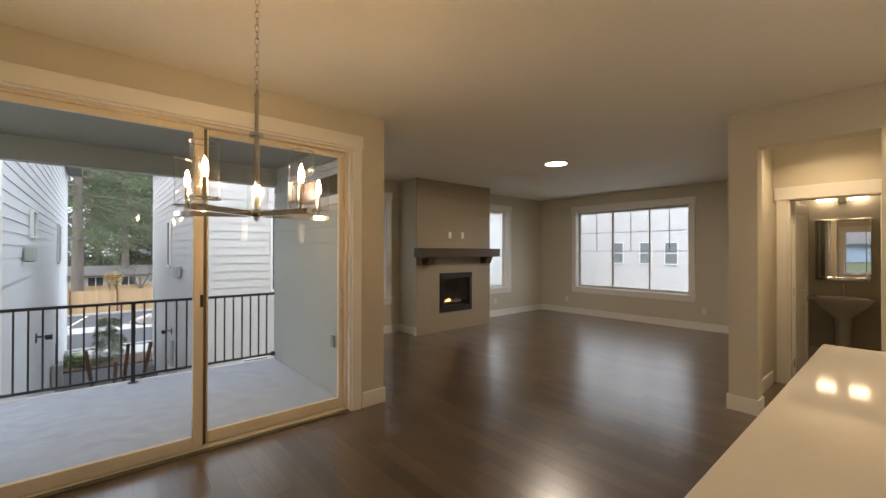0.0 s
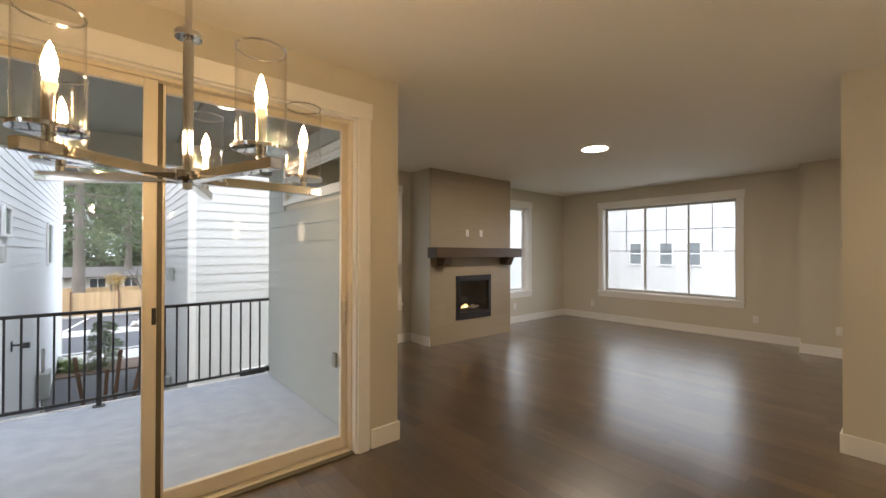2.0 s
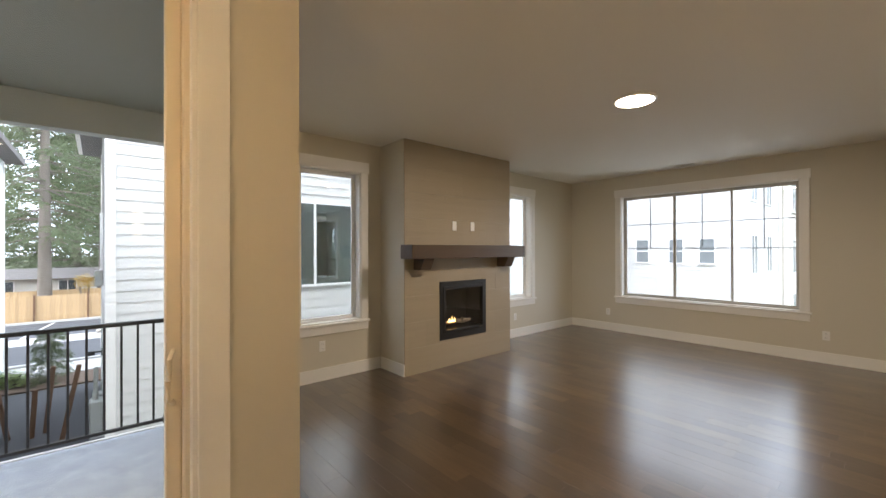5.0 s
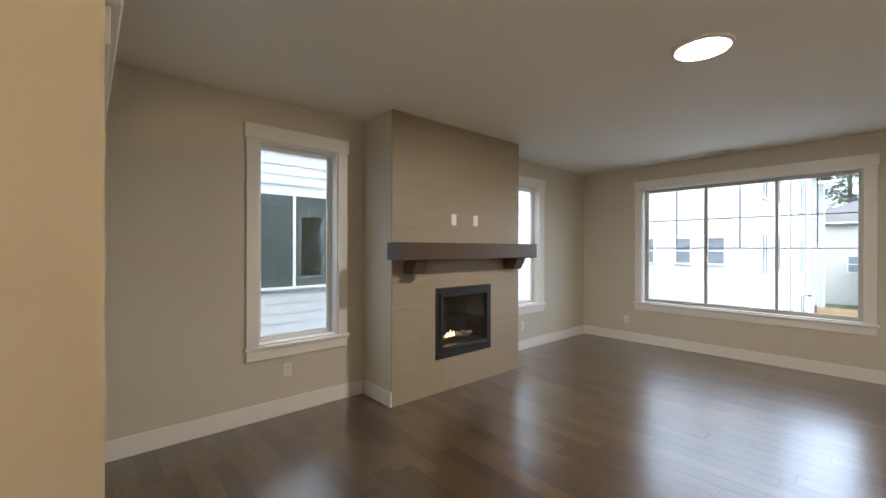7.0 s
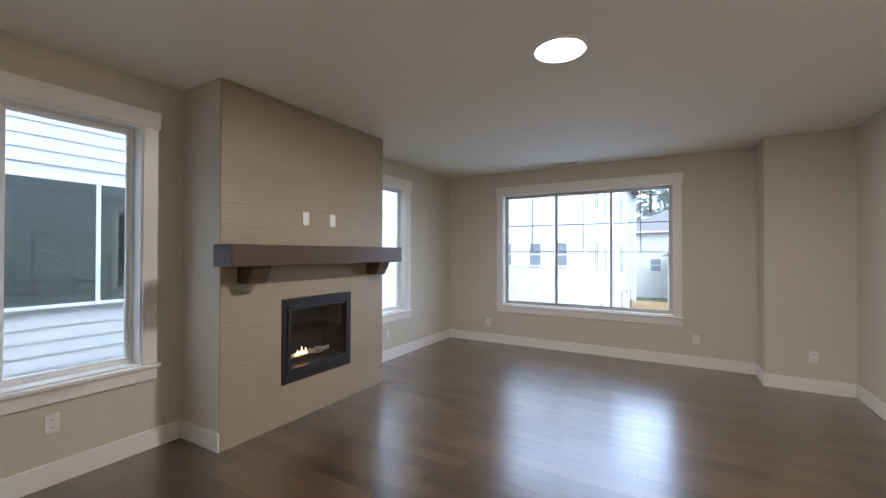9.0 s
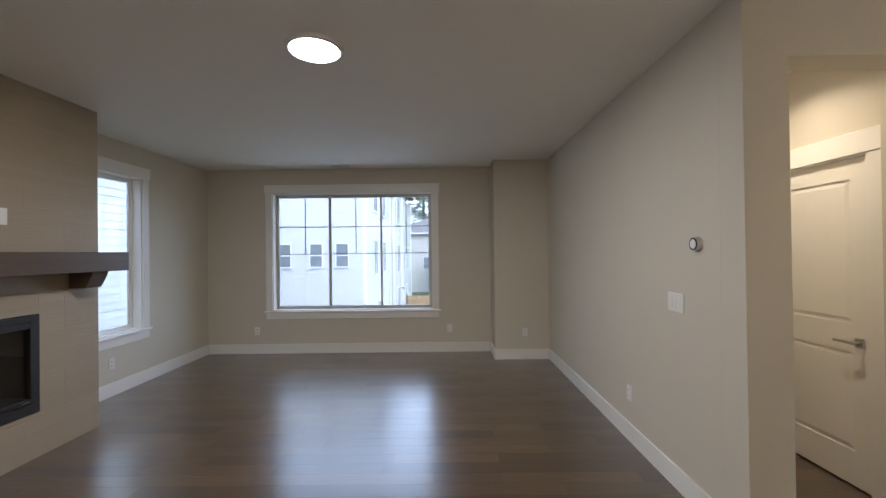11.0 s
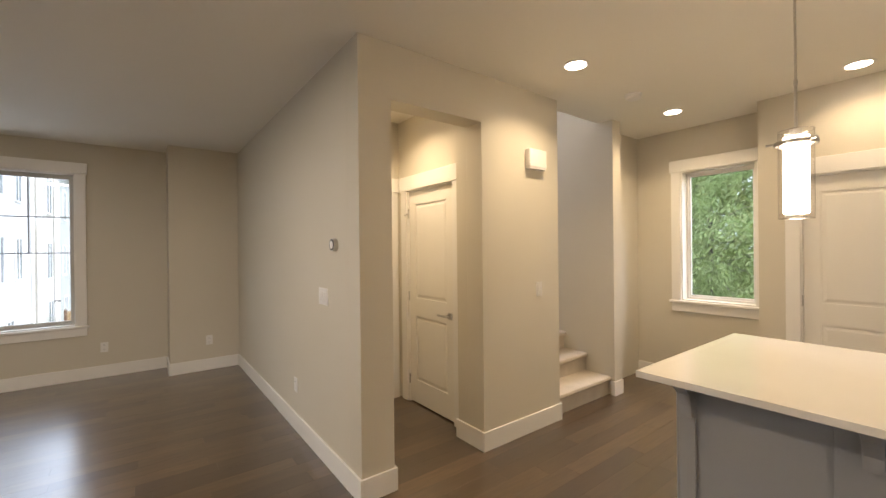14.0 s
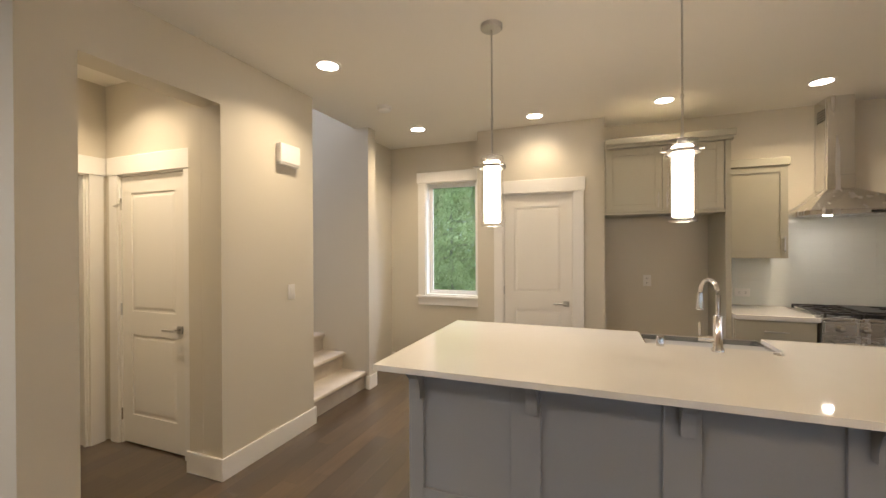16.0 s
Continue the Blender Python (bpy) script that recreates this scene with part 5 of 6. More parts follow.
def lap_face(root, p0, p1, z0, z1, exp, mat, gaps=()):
    """Lap boards between two plan points; the face looks to the right of p0 -> p1."""
    d = Vector((p1[0] - p0[0], p1[1] - p0[1], 0))
    L = d.length
    ang = math.atan2(d.y, d.x)
    pts = [(0.0, 0.0), (-0.021, 0.0), (-0.006, exp), (0.0, exp)]
    cache = {}

    def board(u0, u1):
        key = (round(u0, 3), round(u1, 3))
        if key not in cache:
            b = bmesh.new()
            va = [b.verts.new((u0, p, q)) for p, q in pts]
            vb = [b.verts.new((u1, p, q)) for p, q in pts]
            for k in range(4):
                b.faces.new((va[k], va[(k + 1) % 4], vb[(k + 1) % 4], vb[k]))
            b.faces.new(va)
            b.faces.new(vb[::-1])
            cache[key] = mesh_of("siding_board", b, mat)
        return cache[key]

    z = z0
    while z < z1 - 0.01:
        spans = [(0.0, L)]
        for g0, g1, h0, h1 in gaps:
            if z + exp > h0 and z < h1:
                spans = [q for a, b in spans for q in ((a, min(b, g0)), (max(a, g1), b)) if q[1] - q[0] > 0.02]
        for a, b in spans:
            ob = new("siding_board", board(a, b))
            ob.parent = root
            ob.matrix_local = root.matrix_world.inverted() @ Matrix.Translation((p0[0], p0[1], z)) @ Matrix.Rotation(ang, 4, "Z")
        z += exp


def house_window(root, m, w, h, lites=2, glass="dark_glass", hung=False):
    """A white-trimmed window standing proud of the boards; local y points into the house."""
    wnd = part("window", join_all(box(-w / 2 - 0.04, w / 2 + 0.04, -0.055, -0.001, h, h + 0.045), box(-w / 2 - 0.04, w / 2 + 0.04, -0.065, -0.001, -0.045, 0), box(-w / 2 - 0.04, -w / 2, -0.05, -0.001, 0, h), box(w / 2, w / 2 + 0.04, -0.05, -0.001, 0, h)), "vinyl", root, "white-trimmed window")
    wnd.matrix_local = m
    for i in range(1, lites):
        u = -w / 2 + w * i / lites
        part("mullion", box(u - 0.025, u + 0.025, -0.045, -0.031, 0, h), "vinyl", wnd)
    if hung:
        part("mullion", box(-w / 2, w / 2, -0.045, -0.031, h / 2 - 0.02, h / 2 + 0.02), "vinyl", wnd)
    part("pane", box(-w / 2, w / 2, -0.030, -0.026, 0, h), glass, wnd)


def block(name, label, x0, x1, y0, y1, top, mat, faces="WSNE", exp=0.18, room=None):
    root = thing(name, label, "house")
    deep = 0.023 if room is None else 1.6
    part("wall", box(x0 + 0.023, x1 - 0.023, y0 + deep + (0.001 if room else 0), y1 - 0.023, G, top), mat, root)
    if room:
        part("wall", holed(x0 + 0.023, x1 - 0.023, G, top, y0 + 0.023, y0 + deep, [room]), mat, root)
    corners = {"S": ((x0, y0 + 0.023), (x1, y0 + 0.023)), "E": ((x1 - 0.023, y0), (x1 - 0.023, y1)), "N": ((x1, y1 - 0.023), (x0, y1 - 0.023)), "W": ((x0 + 0.023, y1), (x0 + 0.023, y0))}
    for f in faces:
        lap_face(root, *corners[f], G + 0.25, top - 0.05, exp, mat, [(room[0] - x0 - 0.05, room[1] - x0 + 0.05, room[2] - 0.05, room[3] + 0.05)] if room and f == "S" else ())
    for cx, cy in ((x0, y0), (x1, y0), (x0, y1), (x1, y1)):
        part("corner_board", join_all(box(cx - 0.012 if cx == x0 else cx - 0.12, cx + 0.12 if cx == x0 else cx + 0.012, cy - 0.012 if cy == y0 else cy - 0.12, cy + 0.12 if cy == y0 else cy + 0.012, G + 0.2, top - 0.02)), "trim", root)
    # hipped roof with eaves
    o = 0.45
    b = bmesh.new()
    r0 = [b.verts.new(v) for v in ((x0 - o, y0 - o, top), (x1 + o, y0 - o, top), (x1 + o, y1 + o, top), (x0 - o, y1 + o, top))]
    r1 = [b.verts.new((v.co.x, v.co.y, top + 0.18)) for v in r0]
    hw = min(x1 - x0, y1 - y0) / 2 + o
    if x1 - x0 > y1 - y0:
        ridge = [b.verts.new((x0 - o + hw, (y0 + y1) / 2, top + 0.18 + hw * 0.45)), b.verts.new((x1 + o - hw, (y0 + y1) / 2, top + 0.18 + hw * 0.45))]
        b.faces.new((r1[0], r1[1], ridge[1], ridge[0])); b.faces.new((r1[2], r1[3], ridge[0], ridge[1])); b.faces.new((r1[1], r1[2], ridge[1])); b.faces.new((r1[3], r1[0], ridge[0]))
    else:
        ridge = [b.verts.new(((x0 + x1) / 2, y0 - o + hw, top + 0.18 + hw * 0.45)), b.verts.new(((x0 + x1) / 2, y1 + o - hw, top + 0.18 + hw * 0.45))]
        b.faces.new((r1[1], r1[2], ridge[1], ridge[0])); b.faces.new((r1[3], r1[0], ridge[0], ridge[1])); b.faces.new((r1[0], r1[1], ridge[0])); b.faces.new((r1[2], r1[3], ridge[1]))
    for i in range(4):
        b.faces.new((r0[i], r0[(i + 1) % 4], r1[(i + 1) % 4], r1[i]))
    b.faces.new(r0[::-1])
    part("roof", b, "roof", root)
    part("gutter", join_all(box(x0 - o - 0.1, x1 + o + 0.1, y0 - o - 0.1, y0 - o - 0.001, top + 0.02, top + 0.15), box(x0 - o - 0.1, x0 - o - 0.001, y0 - o, y1 + o, top + 0.02, top + 0.15)), "trim", root)
    return root


def wall_lamp(root, m):
    l = part("wall_lamp", join_all(box(-0.05, 0.05, -0.02, 0, -0.09, 0.09, 0.004), box(-0.015, 0.015, -0.18, -0.02, 0.0, 0.03), box(-0.05, 0.05, -0.24, -0.13, -0.05, 0.04, 0.006)), "black", root, "black exterior wall lamp")
    l.matrix_local = m


# our own north face, mirrored in the neighbour's panes
lap_face(bpy.data.objects["wall_living_north"], (XE + 0.16, YN + 0.161), (2.2, YN + 0.161), G + 0.2, 5.6, 0.186, "siding_grey", [(XE + 0.16 - 7.46, XE + 0.16 - 6.61, 0.57, 2.44), (XE + 0.16 - 4.135, XE + 0.16 - 3.285, 0.57, 2.44)])
solid("wall_house_upper", join_all(box(2.21, XE + 0.15, YN - 0.2, YN + 0.16, H + 0.13, 5.8), box(2.21, XE + 0.15, YN - 0.2, YN + 0.16, G, -0.21)), "siding_grey", "grey-sided outer wall of the house", "wall", kind="structure")
# neighbour to the north, close behind the balcony
nb = block("white_townhouse", "white lap-sided townhouse behind the balcony", 1.79, 15.6, 10.10, 19.0, 4.55, "siding_white", "SW", room=(4.115, 6.115, 0.76, 2.42))
house_window(nb, Matrix.Translation((5.115, 10.10, 0.76)), 2.0, 1.66, 2, "mirror_glass")
# stair railing just inside that window
st_rail = thing("indoor_stair_railing", "grey metal stair railing inside the neighbouring window", "railing", Matrix.Translation((5.0, 10.9, 0.77)))
for k in range(6):
    part("rail_bar", tube([(-0.35, 0, 1.02 - 0.10 * k), (1.05, 0, 0.40 - 0.10 * k + 0.02)], 0.011 if k else 0.018, 8), "soffit", st_rail)
for k in range(4):
    part("rail_post", box(-0.36 + 0.45 * k, -0.33 + 0.45 * k, -0.015, 0.015, 0.0, 1.02 - 0.2 * k), "soffit", st_rail)
house_window(nb, Matrix.Translation((3.47, 10.10, 0.55)), 0.30, 1.9, 1)
fv = part("foundation_vent", box(2.66, 3.22, 10.03, 10.098, -1.17, -1.0, 0.01), "trim", nb, "white vent frame")
part("vent_grille", box(2.69, 3.19, 10.022, 10.0295, -1.155, -1.015), "black", fv)
FW = Matrix.Rotation(radians(-90), 4, "Z")     # a face that looks west
FE = Matrix.Rotation(radians(90), 4, "Z")      # a face that looks east
house_window(nb, Matrix.Translation((1.79, 14.45, 1.02)) @ FW, 0.6, 1.27, 1)
wall_lamp(nb, Matrix.Translation((1.78, 13.8, -0.80)) @ FW)
part("meter_box", box(1.65, 1.78, 12.2, 12.5, 0.77, 1.08, 0.02), "fascia", nb, "grey meter box")
part("utility_box", join_all(box(1.57, 1.78, 12.6, 12.95, -2.3, -1.55, 0.02), box(1.61, 1.78, 13.3, 13.6, -2.2, -1.6, 0.02), cyl(0.04, 0.04, -2.8, -0.9, 1.67, 12.78, 10)), "fascia", nb, "grey utility meters and conduit")
# neighbour to the west
nw = block("pale_townhouse", "pale lap-sided townhouse across the gap", -9.5, -0.74, 7.6, 22.4, 4.55, "siding_pale", "ES")
house_window(nw, Matrix.Translation((-0.74, 10.85, 1.73)) @ FE, 0.55, 0.43, 1, "far_glass")
house_window(nw, Matrix.Translation((-0.74, 17.5, 1.10)) @ FE, 0.9, 1.13, 1, "far_glass")
wall_lamp(nw, Matrix.Translation((-0.73, 11.45, -0.26)) @ FE)
part("vent_hood", box(-0.73, -0.59, 9.62, 9.90, 1.27, 1.53, 0.02), "fascia", nw, "square exterior vent hood")
part("utility_box", join_all(box(-0.73, -0.51, 15.0, 15.35, -2.25, -1.6, 0.02), box(-0.73, -0.55, 15.8, 16.05, -2.3, -1.7, 0.02), cyl(0.035, 0.035, -2.84, -1.0, -0.63, 15.15, 10)), "fascia", nw, "grey utility meters and conduit")

# row to the east
e1 = block("bright_townhouse", "white three-storey townhouse facing the wide window", 19.2, 26.5, 6.0, 20.0, 6.3, "siding_far", "WS")
for yc in (9.35, 8.05, 6.98):
    house_window(e1, Matrix.Translation((19.2, yc, 0.93)) @ FW, 0.48, 0.92, 1, "far_glass", True)
for xc, zc in ((21.4, 0.5), (24.0, 0.5), (21.4, 3.4), (24.0, 3.4), (22.6, -2.4)):
    house_window(e1, Matrix.Translation((xc, 6.0, zc)), 0.9, 1.5, 2, "far_glass")
e2 = block("cream_townhouse", "cream lap-sided townhouse in the row", 26.6, 30.0, 5.75, 16.0, 6.2, "siding_cream", "WS")
for xc, zc in ((28.4, 0.3), (28.4, 3.3), (28.6, -2.4)):
    house_window(e2, Matrix.Translation((xc, 5.75, zc)), 1.3, 1.6, 2, "far_glass")
wall_lamp(e2, Matrix.Translation((29.6, 5.74, -0.9)))
e3 = block("grey_townhouse", "pale blue-grey townhouse at the end of the row", 30.1, 36.0, 5.6, 14.0, 5.6, "siding_grey", "WS")
for xc, zc in ((31.6, 0.3), (34.0, 0.3), (31.8, 3.2), (32.0, -2.4)):
    house_window(e3, Matrix.Translation((xc, 5.6, zc)), 1.0, 1.5, 2, "far_glass")
for hs_, xd, yd in ((e1, 26.2, 5.97), (e2, 29.85, 5.72), (e3, 35.6, 5.57)):
    part("downspout", join_all(box(xd - 0.05, xd + 0.05, yd - 0.07, yd + 0.01, G + 0.1, 5.5)), "trim", hs_, "white downspout")
e4 = block("far_white_house", "white lap-sided house closing the lane", 46.0, 56.0, -9.0, 8.5, 3.4, "siding_cream", "WS")
house_window(e4, Matrix.Translation((46.0, 4.6, -0.3)) @ FW, 0.9, 1.2, 1, "far_glass", True)
b = bmesh.new()
v = [b.verts.new(p) for p in ((38.5, -6.0, 1.2), (38.5, 4.0, 1.2), (38.5, -1.0, 3.4), (45.0, -6.0, 1.2), (45.0, 4.0, 1.2), (45.0, -1.0, 3.4))]
b.faces.new((v[0], v[1], v[2])); b.faces.new((v[3], v[5], v[4])); b.faces.new((v[0], v[2], v[5], v[3])); b.faces.new((v[1], v[4], v[5], v[2])); b.faces.new((v[0], v[3], v[4], v[1]))
e5 = thing("gabled_garage", "low white gabled garage in the lane", "garage")
part("roof", b, "roof", e5)
part("wall", box(39.0, 44.6, -5.5, 3.5, G, 1.19), "siding_white", e5)
e6 = block("blue_house", "pale blue low house across the western lawn", -44.0, -34.0, -6.0, 7.0, 2.0, "siding_blue", "E")
b = bmesh.new()
v = [b.verts.new(p) for p in ((-80, -40, G - 0.1), (-8, -40, G - 0.1), (-8, 6, G - 0.1), (-80, 6, G - 0.1), (-80, -40, 0.65), (-33, -40, 0.6), (-33, 6, 0.6), (-80, 6, 0.65))]
for q in ((0, 3, 2, 1), (4, 5, 6, 7), (5, 1, 2, 6), (0, 1, 5, 4), (2, 3, 7, 6), (3, 0, 4, 7)):
    b.faces.new([v[k] for k in q])
solid("lawn_bank", b, "grass", "grassy bank rising to the western house", "lawn", kind="structure")

# low house and fence beyond the road
hs = thing("low_house", "low beige house with a shallow shingle roof beyond the fence", "house")
part("wall", box(-12, 16, 41.0, 49.0, G, -0.36), "siding_cream", hs)
b = bmesh.new()
v = [b.verts.new(p) for p in ((-13, 40.3, -0.42), (17, 40.3, -0.42), (17, 45, 0.17), (-13, 45, 0.17), (-13, 49.7, -0.42), (17, 49.7, -0.42))]
b.faces.new((v[0], v[1], v[2], v[3])); b.faces.new((v[3], v[2], v[5], v[4])); b.faces.new((v[0], v[3], v[4])); b.faces.new((v[1], v[5], v[2])); b.faces.new((v[0], v[4], v[5], v[1]))
part("roof", b, "roof", hs)
for xc in (-3.0, 0.1, 2.1, 5.0):
    house_window(hs, Matrix.Translation((xc, 41.0, -1.55)), 0.9, 0.95, 2)


def fence(x0, x1, y, h, along="x"):
    f = thing("wooden_fence", "new honey-coloured cedar board fence", "fence", Matrix.Translation((x0, y, G)) @ (Matrix() if along == "x" else Matrix.Rotation(radians(-90), 4, "Z")))
    n = int((x1 - x0) / 0.145)
    me = mesh_of("board", box(0, 0.14, 0, 0.018, 0.05, h, 0.003), "fence")
    for i in range(n):
        o = new("board", me)
        o.parent = f
        o.location = (i * 0.145, 0, 0)
    for i in range(int((x1 - x0) / 2.4) + 1):
        part("post", box(i * 2.4, i * 2.4 + 0.09, -0.091, -0.001, 0, h + 0.08), "stake", f)
    part("rail", join_all(box(0, x1 - x0, 0.0185, 0.055, 0.3, 0.39), box(0, x1 - x0, 0.0185, 0.055, h - 0.35, h - 0.26)), "fence", f)


fence(-6.0, 8.0, 36.0, 1.62)
fence(-6.0, 8.0, 39.2, 1.72)
fence(28.8, 36.8, 5.3, 1.5, "y")


def branch_clumps(rnd, bm, c, r, n, size, flat=0.5, droop=0.4):
    """Many small pointed leaf sprays scattered about c."""
    for _ in range(n):
        d = Vector((rnd.gauss(0, 1), rnd.gauss(0, 1), rnd.gauss(0, 1) * flat))
        p = c + d.normalized() * r * rnd.random() ** 0.45
        a = rnd.uniform(0, 6.283)
        L = size * rnd.uniform(0.6, 1.4)
        u = Vector((math.cos(a), math.sin(a), -droop * rnd.uniform(0.2, 1.4))).normalized() * L
        w = Vector((-math.sin(a), math.cos(a), rnd.uniform(-0.6, 0.6))).normalized() * L * 0.28
        q = [bm.verts.new(p), bm.verts.new(p + u * 0.45 + w), bm.verts.new(p + u), bm.verts.new(p + u * 0.45 - w)]
        bm.faces.new(q)


def frond(rnd, vs, fs, c, a, L, k, leaf, droop):
    """A drooping spray: k narrow leaflets set alternately along a curved stem."""
    ca, sa = math.cos(a), math.sin(a)
    for i in range(k):
        t = (i + 0.5) / k
        out = L * t * (1 - 0.3 * t)
        px, py, pz = c[0] + ca * out, c[1] + sa * out, c[2] - L * droop * t * t
        s = 1 if i % 2 else -1
        g = leaf * (1.2 - 0.6 * t) * rnd.uniform(0.7, 1.3)
        ux, uy, uz = (0.55 * ca - 0.7 * s * sa) * g, (0.55 * sa + 0.7 * s * ca) * g, -droop * rnd.uniform(0.2, 1.1) * g
        h = 0.15 * leaf
        wx, wy, wz = -sa * h * rnd.uniform(-1, 1), ca * h * rnd.uniform(-1, 1), h * rnd.uniform(0.4, 1)
        n = len(vs)
        vs += [(px, py, pz), (px + ux * 0.5 + wx, py + uy * 0.5 + wy, pz + uz * 0.5 + wz), (px + ux, py + uy, pz + uz), (px + ux * 0.5 - wx, py + uy * 0.5 - wy, pz + uz * 0.5 - wz)]
        fs.append((n, n + 1, n + 2, n + 3))


def conifer(x, y, h, r, trunk_r, clear=0.3, seed=0, material="needles", n=900, leaf=0.55, label="tall dark fir with bare lower trunk", lean=0.0, droop=0.55, base=None, gap=0.6, limb=0.012):
    rnd = random.Random(seed)
    t = thing("conifer_tree", label, "tree", Matrix.Translation((x, y, G if base is None else base)), group="conifers behind the houses")
    part("trunk", tube([(lean * k * h * 0.1, 0, k * h) for k in (0, 0.15, 0.35, 0.6, 0.8, 1.0)], trunk_r, 12, 0.12), "bark", t, "", True)
    limbs = []
    vs, fs = [], []
    levels = max(12, int(h * (1 - clear) / gap))
    per = max(1, int(n / (levels * 5 * 7 * 9)))
    for i in range(levels):
        f = i / levels
        z = h * (clear + (1 - clear) * f)
        rr = r * (1 - f) ** 0.75 * rnd.uniform(0.6, 1.2) + 0.25
        for j in range(5):
            a = rnd.uniform(0, 6.283)
            sag = rr * rnd.uniform(0.05, 0.35)
            tip = (math.cos(a) * rr, math.sin(a) * rr, z - sag)
            limbs.append(tube([(lean * z * 0.1, 0, z), (tip[0] * 0.5, tip[1] * 0.5, z - sag * 0.35), tip], limb + limb * rr, 5, 0.3))
            for s in (0.3, 0.45, 0.6, 0.72, 0.84, 0.93, 1.0):
                for q in range(per):
                    b = a + rnd.choice((-1, 1)) * rnd.uniform(0.2, 1.3)
                    c = (tip[0] * s + rnd.uniform(-0.12, 0.12) * rr, tip[1] * s + rnd.uniform(-0.12, 0.12) * rr, z - sag * s * s + rnd.uniform(-0.12, 0.12) * rr)
                    frond(rnd, vs, fs, c, b, leaf * rnd.uniform(2.2, 4.0), 9, leaf, droop * rnd.uniform(0.5, 1.5))
    part("limbs", join_all(*limbs), "bark", t)
    me = bpy.data.meshes.new("crown")
    me.from_pydata(vs, [], fs)
    me.materials.append(M[material])
    crown = tagged(new("crown", me), "ragged green crown of drooping sprays")
    crown.parent = t


def bare_tree(x, y, h, seed, label):
    """A leafless small tree: forked tapering branches."""
    rnd = random.Random(seed)
    t = thing("bare_tree", label, "tree", Matrix.Translation((x, y, G)))
    part("trunk", tube([(0, 0, 0), (0.1, 0, h * 0.25), (0.05, 0.05, h * 0.45)], 0.07, 8, 0.7), "bark", t, "", True)
    twigs = []

    def grow(p, d, L, rad, depth):
        q = p + d * L * 0.5 + Vector((rnd.uniform(-0.06, 0.06), rnd.uniform(-0.06, 0.06), 0)) * L
        e = q + (d + Vector((0, 0, 0.15))).normalized() * L * 0.5
        twigs.append(tube([tuple(p), tuple(q), tuple(e)], rad, 5, 0.5))
        if depth:
            for _ in range(3):
                nd = (d + Vector((rnd.uniform(-0.8, 0.8), rnd.uniform(-0.8, 0.8), rnd.uniform(-0.2, 0.6)))).normalized()
                grow(p + (e - p) * rnd.uniform(0.5, 1.0), nd, L * rnd.uniform(0.5, 0.8), rad * 0.5, depth - 1)

    for k in range(6):
        a = k * 1.05 + rnd.uniform(-0.3, 0.3)
        grow(Vector((0.05, 0.05, h * rnd.uniform(0.25, 0.45))), Vector((math.cos(a) * 0.8, math.sin(a) * 0.5, 0.75)).normalized(), h * 0.3, 0.03, 2)
    part("branches", join_all(*twigs), "bark", t, "thin bare branches", True)


conifer(-0.85, 38.0, 26, 4.2, 0.39, 0.20, 1, n=24000, leaf=0.30)
conifer(2.0, 43.5, 24, 4.0, 0.30, 0.22, 2, n=24000, leaf=0.30)
for i, (x, y, h, r) in enumerate(((-7, 56, 24, 5), (-2.5, 60, 27, 5.5), (2.5, 57, 25, 5), (6.5, 58, 26, 5.5), (11, 56, 23, 5), (0.2, 53, 20, 4.5), (5.0, 52.5, 17, 4), (62, 2, 20, 4.5), (66, 6, 22, 5), (70, -3, 21, 5), (64, -6, 17, 4))):
    conifer(x, y, h, r, 0.40, 0.03, 10 + i, "far_needles", n=26000, leaf=0.42, label="dense dark fir in the wood edge")
for i, (x, y) in enumerate(((-52, -4), (-53, 2), (-54, 8), (-51, -10))):
    conifer(x, y, 11, 4, 0.3, 0.03, 70 + i, "far_needles", n=9000, leaf=0.5, label="dark fir behind the western house", base=0.6)
bare_tree(2.55, 37.6, 5.2, 4, "leafless young tree between the fences")
# leafy conifers outside the kitchen window
for i, (x, y, h, r) in enumerate(((4.7, -6.6, 8.5, 2.3), (5.7, -6.9, 9.5, 2.6), (7.2, -7.6, 10, 2.9), (3.6, -8.4, 10, 3.0), (9.8, -9.2, 12, 3.2), (5.2, -11.5, 13, 3.6), (8.8, -12.0, 13, 3.6), (12.5, -11.5, 13, 3.6))):
    conifer(x, y, h, r, 0.09, 0.02, 40 + i, "cedar_leaf", 42000 if i < 3 else 40000, 0.12 if i < 3 else 0.18, "bright green drooping cedar outside the kitchen window", droop=1.2, gap=0.3, limb=0.004)
# granite boulders at the edge of the parking bays
def boulder(x, y, s, seed):
    rnd = random.Random(seed)
    bm = bmesh.new()
    bmesh.ops.create_icosphere(bm, subdivisions=3, radius=s)
    lumps = [(Vector((rnd.gauss(0, 1), rnd.gauss(0, 1), rnd.gauss(0, 1))).normalized(), rnd.uniform(0.6, 0.9)) for _ in range(14)]
    for v in bm.verts:
        for d, k in lumps:
            over = v.co.dot(d) - s * k
            if over > 0:
                v.co -= d * over * 0.85
        v.co.z *= 0.75
    bm.verts.index_update()
    solid("boulder", bm, "granite", "pale rounded granite boulder by the parking bays", "boulder", Matrix.Translation((x, y, G + s * 0.55)), group="boulders by the parking bays")


for k, (x, y, s_) in enumerate(((2.35, 29.6, 0.50), (3.2, 30.2, 0.55), (2.9, 29.0, 0.32), (1.85, 29.9, 0.26))):
    boulder(x, y, s_, 90 + k)
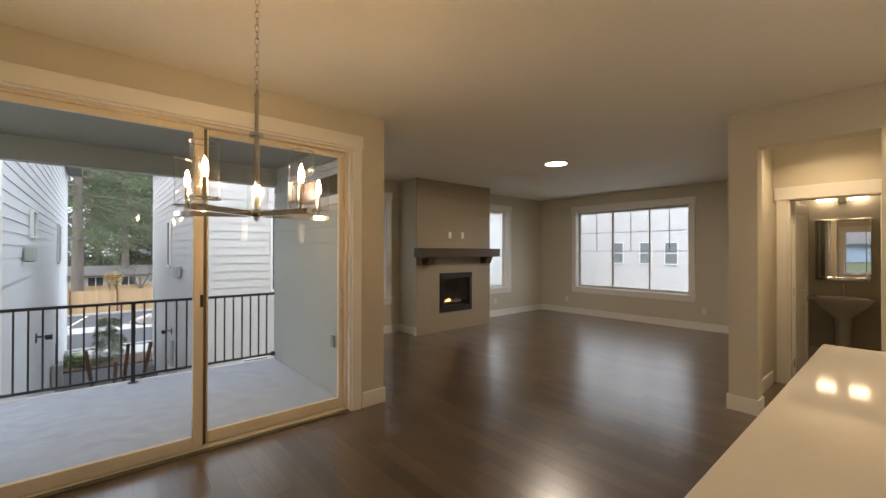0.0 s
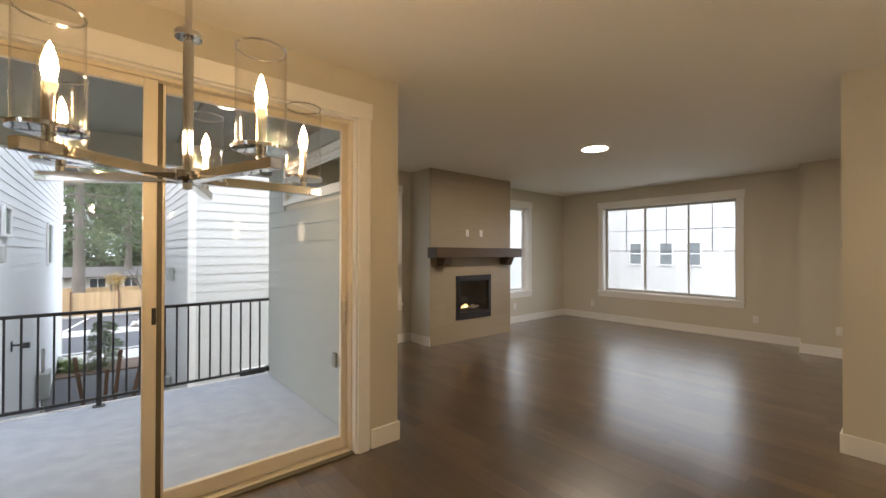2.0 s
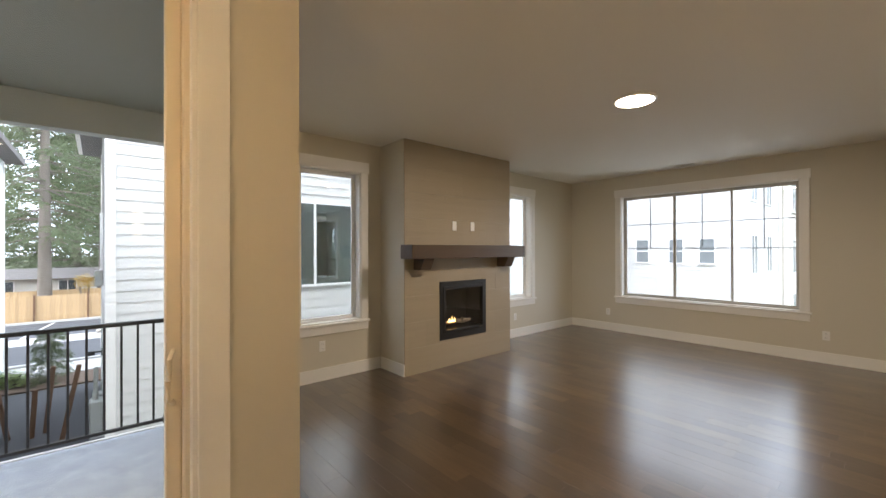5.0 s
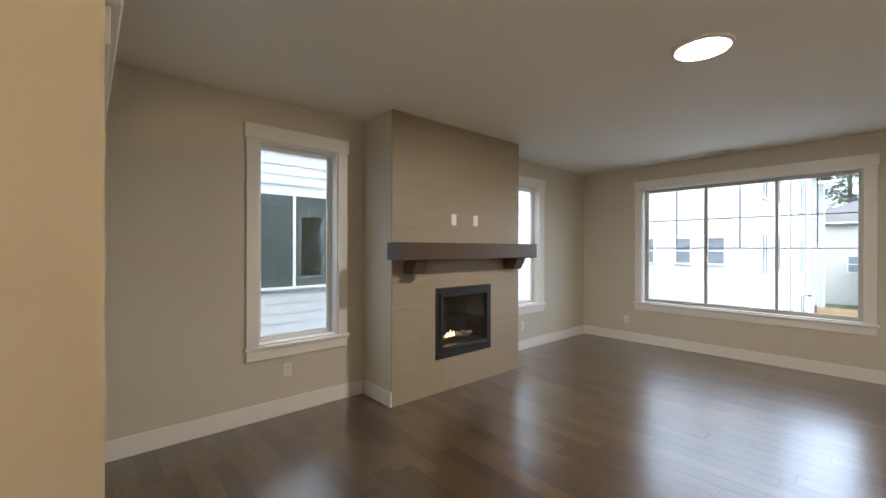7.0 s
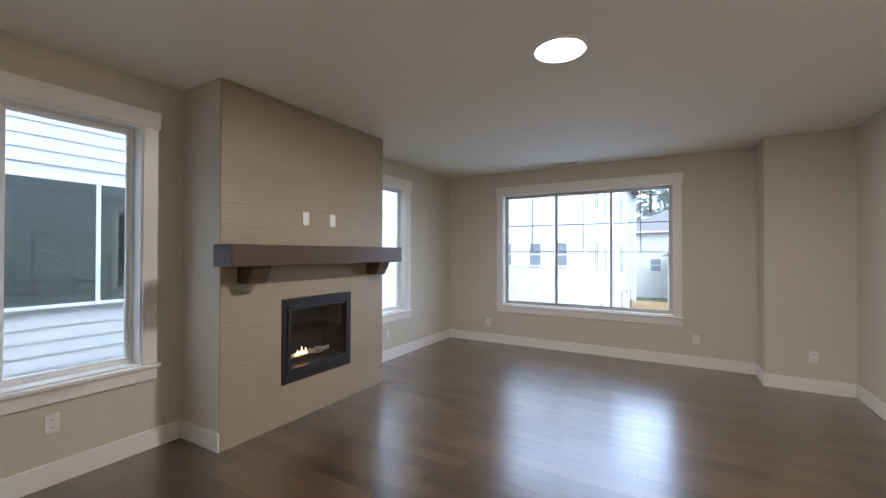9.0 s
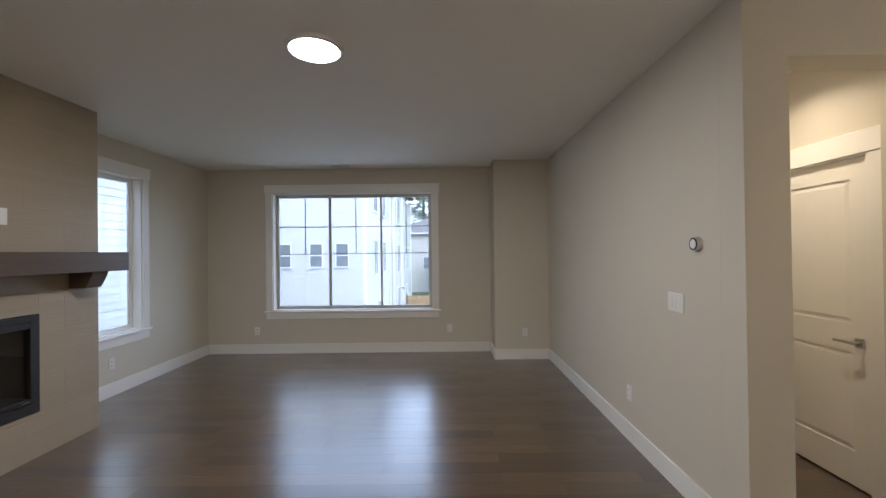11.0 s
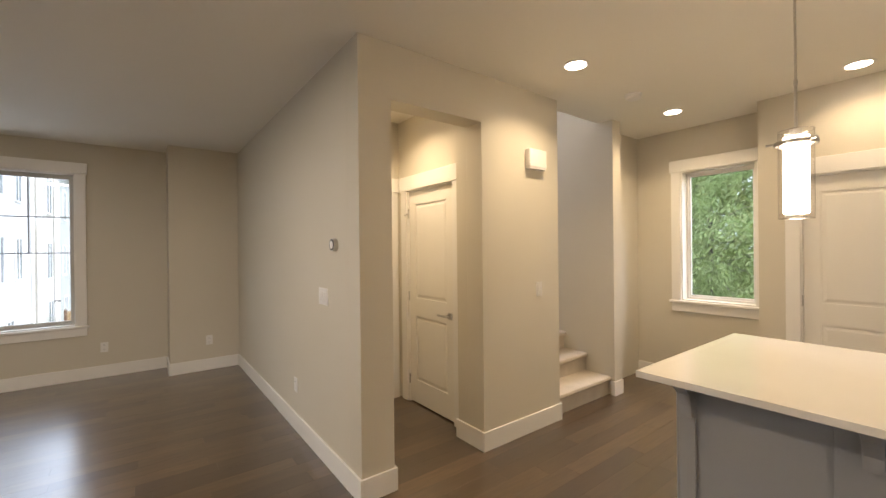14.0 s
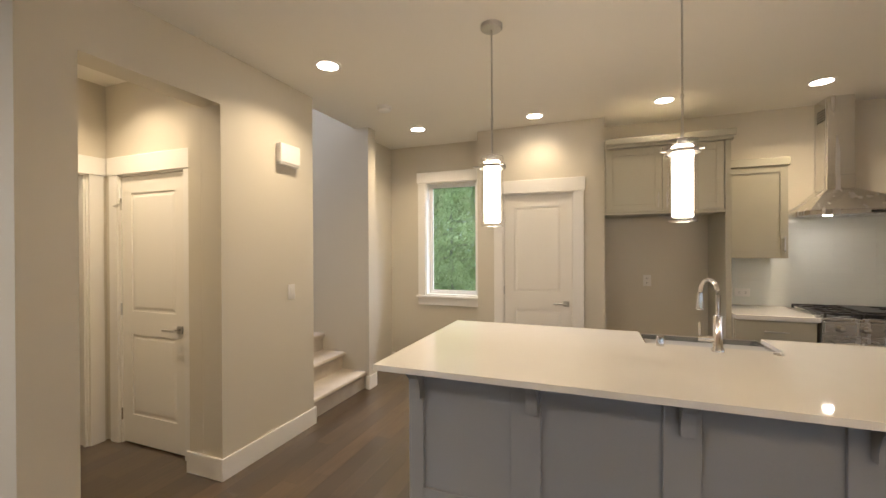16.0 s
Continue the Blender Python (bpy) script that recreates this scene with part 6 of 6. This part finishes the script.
# young tree, bushes, stakes in the bed
conifer(0.55, 20.3, 1.85, 0.34, 0.03, 0.06, 60, "needles", 16000, 0.06, "young slender fir sapling in the mulch bed", gap=0.12, limb=0.004)
rnd = random.Random(9)
for x, y, s, m_ in ((-0.3, 20.4, 0.36, "cedar_leaf"), (2.3, 20.4, 0.40, "cedar_leaf"), (-0.6, 20.8, 0.34, "needles"), (3.2, 20.6, 0.42, "cedar_leaf")):
    bu = thing("shrub", "small rounded green shrub in the mulch bed", "shrub", Matrix.Translation((x, y, G + 0.05)), group="shrubs in the bed")
    lv = bmesh.new()
    branch_clumps(rnd, lv, Vector((0, 0, s * 0.6)), s, 420, 0.13, 0.7, 0.1)
    part("leaves", lv, m_, bu)
    part("stems", join_all(*[tube([(0, 0, 0), (rnd.uniform(-s, s) * 0.5, rnd.uniform(-s, s) * 0.5, s)], 0.012, 5) for _ in range(6)]), "bark", bu)
ys = thing("autumn_shrub", "yellow autumn bush between the cedar fences", "shrub", Matrix.Translation((1.07, 37.2, G)))
lv = bmesh.new()
branch_clumps(rnd, lv, Vector((0, 0, 2.3)), 0.58, 800, 0.13, 0.9, 0.1)
part("leaves", lv, "yellow_leaf", ys)
part("stems", join_all(*[tube([(0, 0, 0), (rnd.uniform(-0.4, 0.4), rnd.uniform(-0.3, 0.3), 2.0)], 0.02, 5) for _ in range(7)]), "bark", ys)
for x, y, h, tilt in ((0.15, 15.4, 1.5, -8), (0.55, 15.2, 1.1, 3), (0.76, 15.4, 1.55, 5), (1.08, 14.6, 1.7, 10)):
    o = solid("wood_stake", box(-0.045, 0.045, -0.045, 0.045, 0, h, 0.006), "stake", "leaning brown square timber stake", "stake", Matrix.Translation((x, y, G)) @ Matrix.Rotation(radians(tilt), 4, "Y"), group="stakes by the driveway")

# ================= floor boards =================
def planks():
    rnd = random.Random(3)
    w = 0.127
    near = []
    verts, faces = [], []
    cache = {}
    regions = ((XW, XE, YS, 3.62), (2.29, XE, 3.62, YN))
    col = 0
    x = XW
    while x < XE - 0.01:
        x1 = min(x + w, XE)
        y_end = YN if x1 > 2.29 else 3.60
        y = YS - rnd.uniform(0, 0.9)
        while y < y_end:
            L = rnd.choice((0.45, 0.6, 0.75, 0.9, 1.05, 1.2))
            y0, y1 = max(y, YS), min(y + L, y_end)
            y += L
            if y1 - y0 < 0.03:
                continue
            g, c = 0.0002, 0.0003
            pts = [(x + g, y0 + g), (x1 - g, y0 + g), (x1 - g, y1 - g), (x + g, y1 - g)]
            inn = [(x + g + c, y0 + g + c), (x1 - g - c, y0 + g + c), (x1 - g - c, y1 - g - c), (x + g + c, y1 - g - c)]
            dz = rnd.uniform(-0.0001, 0.0001)
            if 2.6 < x < 5.6 and 1.5 < (y0 + y1) / 2 < 5.2 and len(near) < 300:
                near.append((x, x1, y0, y1, dz))
                continue
            n = len(verts)
            verts += [(p, q, -0.013) for p, q in pts] + [(p, q, -0.0012 + dz) for p, q in pts] + [(p, q, dz) for p, q in inn]
            for i in range(4):
                j = (i + 1) % 4
                faces.append((n + i, n + j, n + 4 + j, n + 4 + i))
                faces.append((n + 4 + i, n + 4 + j, n + 8 + j, n + 8 + i))
            faces.append((n + 8, n + 9, n + 10, n + 11))
        x += w
    me = bpy.data.meshes.new("floor_planks")
    me.from_pydata(verts, [], faces)
    me.materials.append(M["wood_rest"])
    ob = tagged(new("floor_planks", me), kind="stuff")
    ob.parent = floor
    for x0, x1, y0, y1, dz in near:
        key = (round(x1 - x0, 3), round(y1 - y0, 3))
        if key not in cache:
            a, b = key[0] / 2, key[1] / 2
            g, c = 0.0002, 0.0003
            pts = [(-a + g, -b + g), (a - g, -b + g), (a - g, b - g), (-a + g, b - g)]
            inn = [(-a + g + c, -b + g + c), (a - g - c, -b + g + c), (a - g - c, b - g - c), (-a + g + c, b - g - c)]
            vs = [(p, q, -0.013) for p, q in pts] + [(p, q, -0.0012) for p, q in pts] + [(p, q, 0.0) for p, q in inn]
            fs = []
            for i in range(4):
                j = (i + 1) % 4
                fs += [(i, j, 4 + j, 4 + i), (4 + i, 4 + j, 8 + j, 8 + i)]
            fs.append((8, 9, 10, 11))
            m_ = bpy.data.meshes.new("plank")
            m_.from_pydata(vs, [], fs)
            m_.materials.append(M["wood_part"])
            cache[key] = m_
        o = new("plank", cache[key])
        o.parent = floor
        o.location = ((x0 + x1) / 2, (y0 + y1) / 2, dz)


planks()
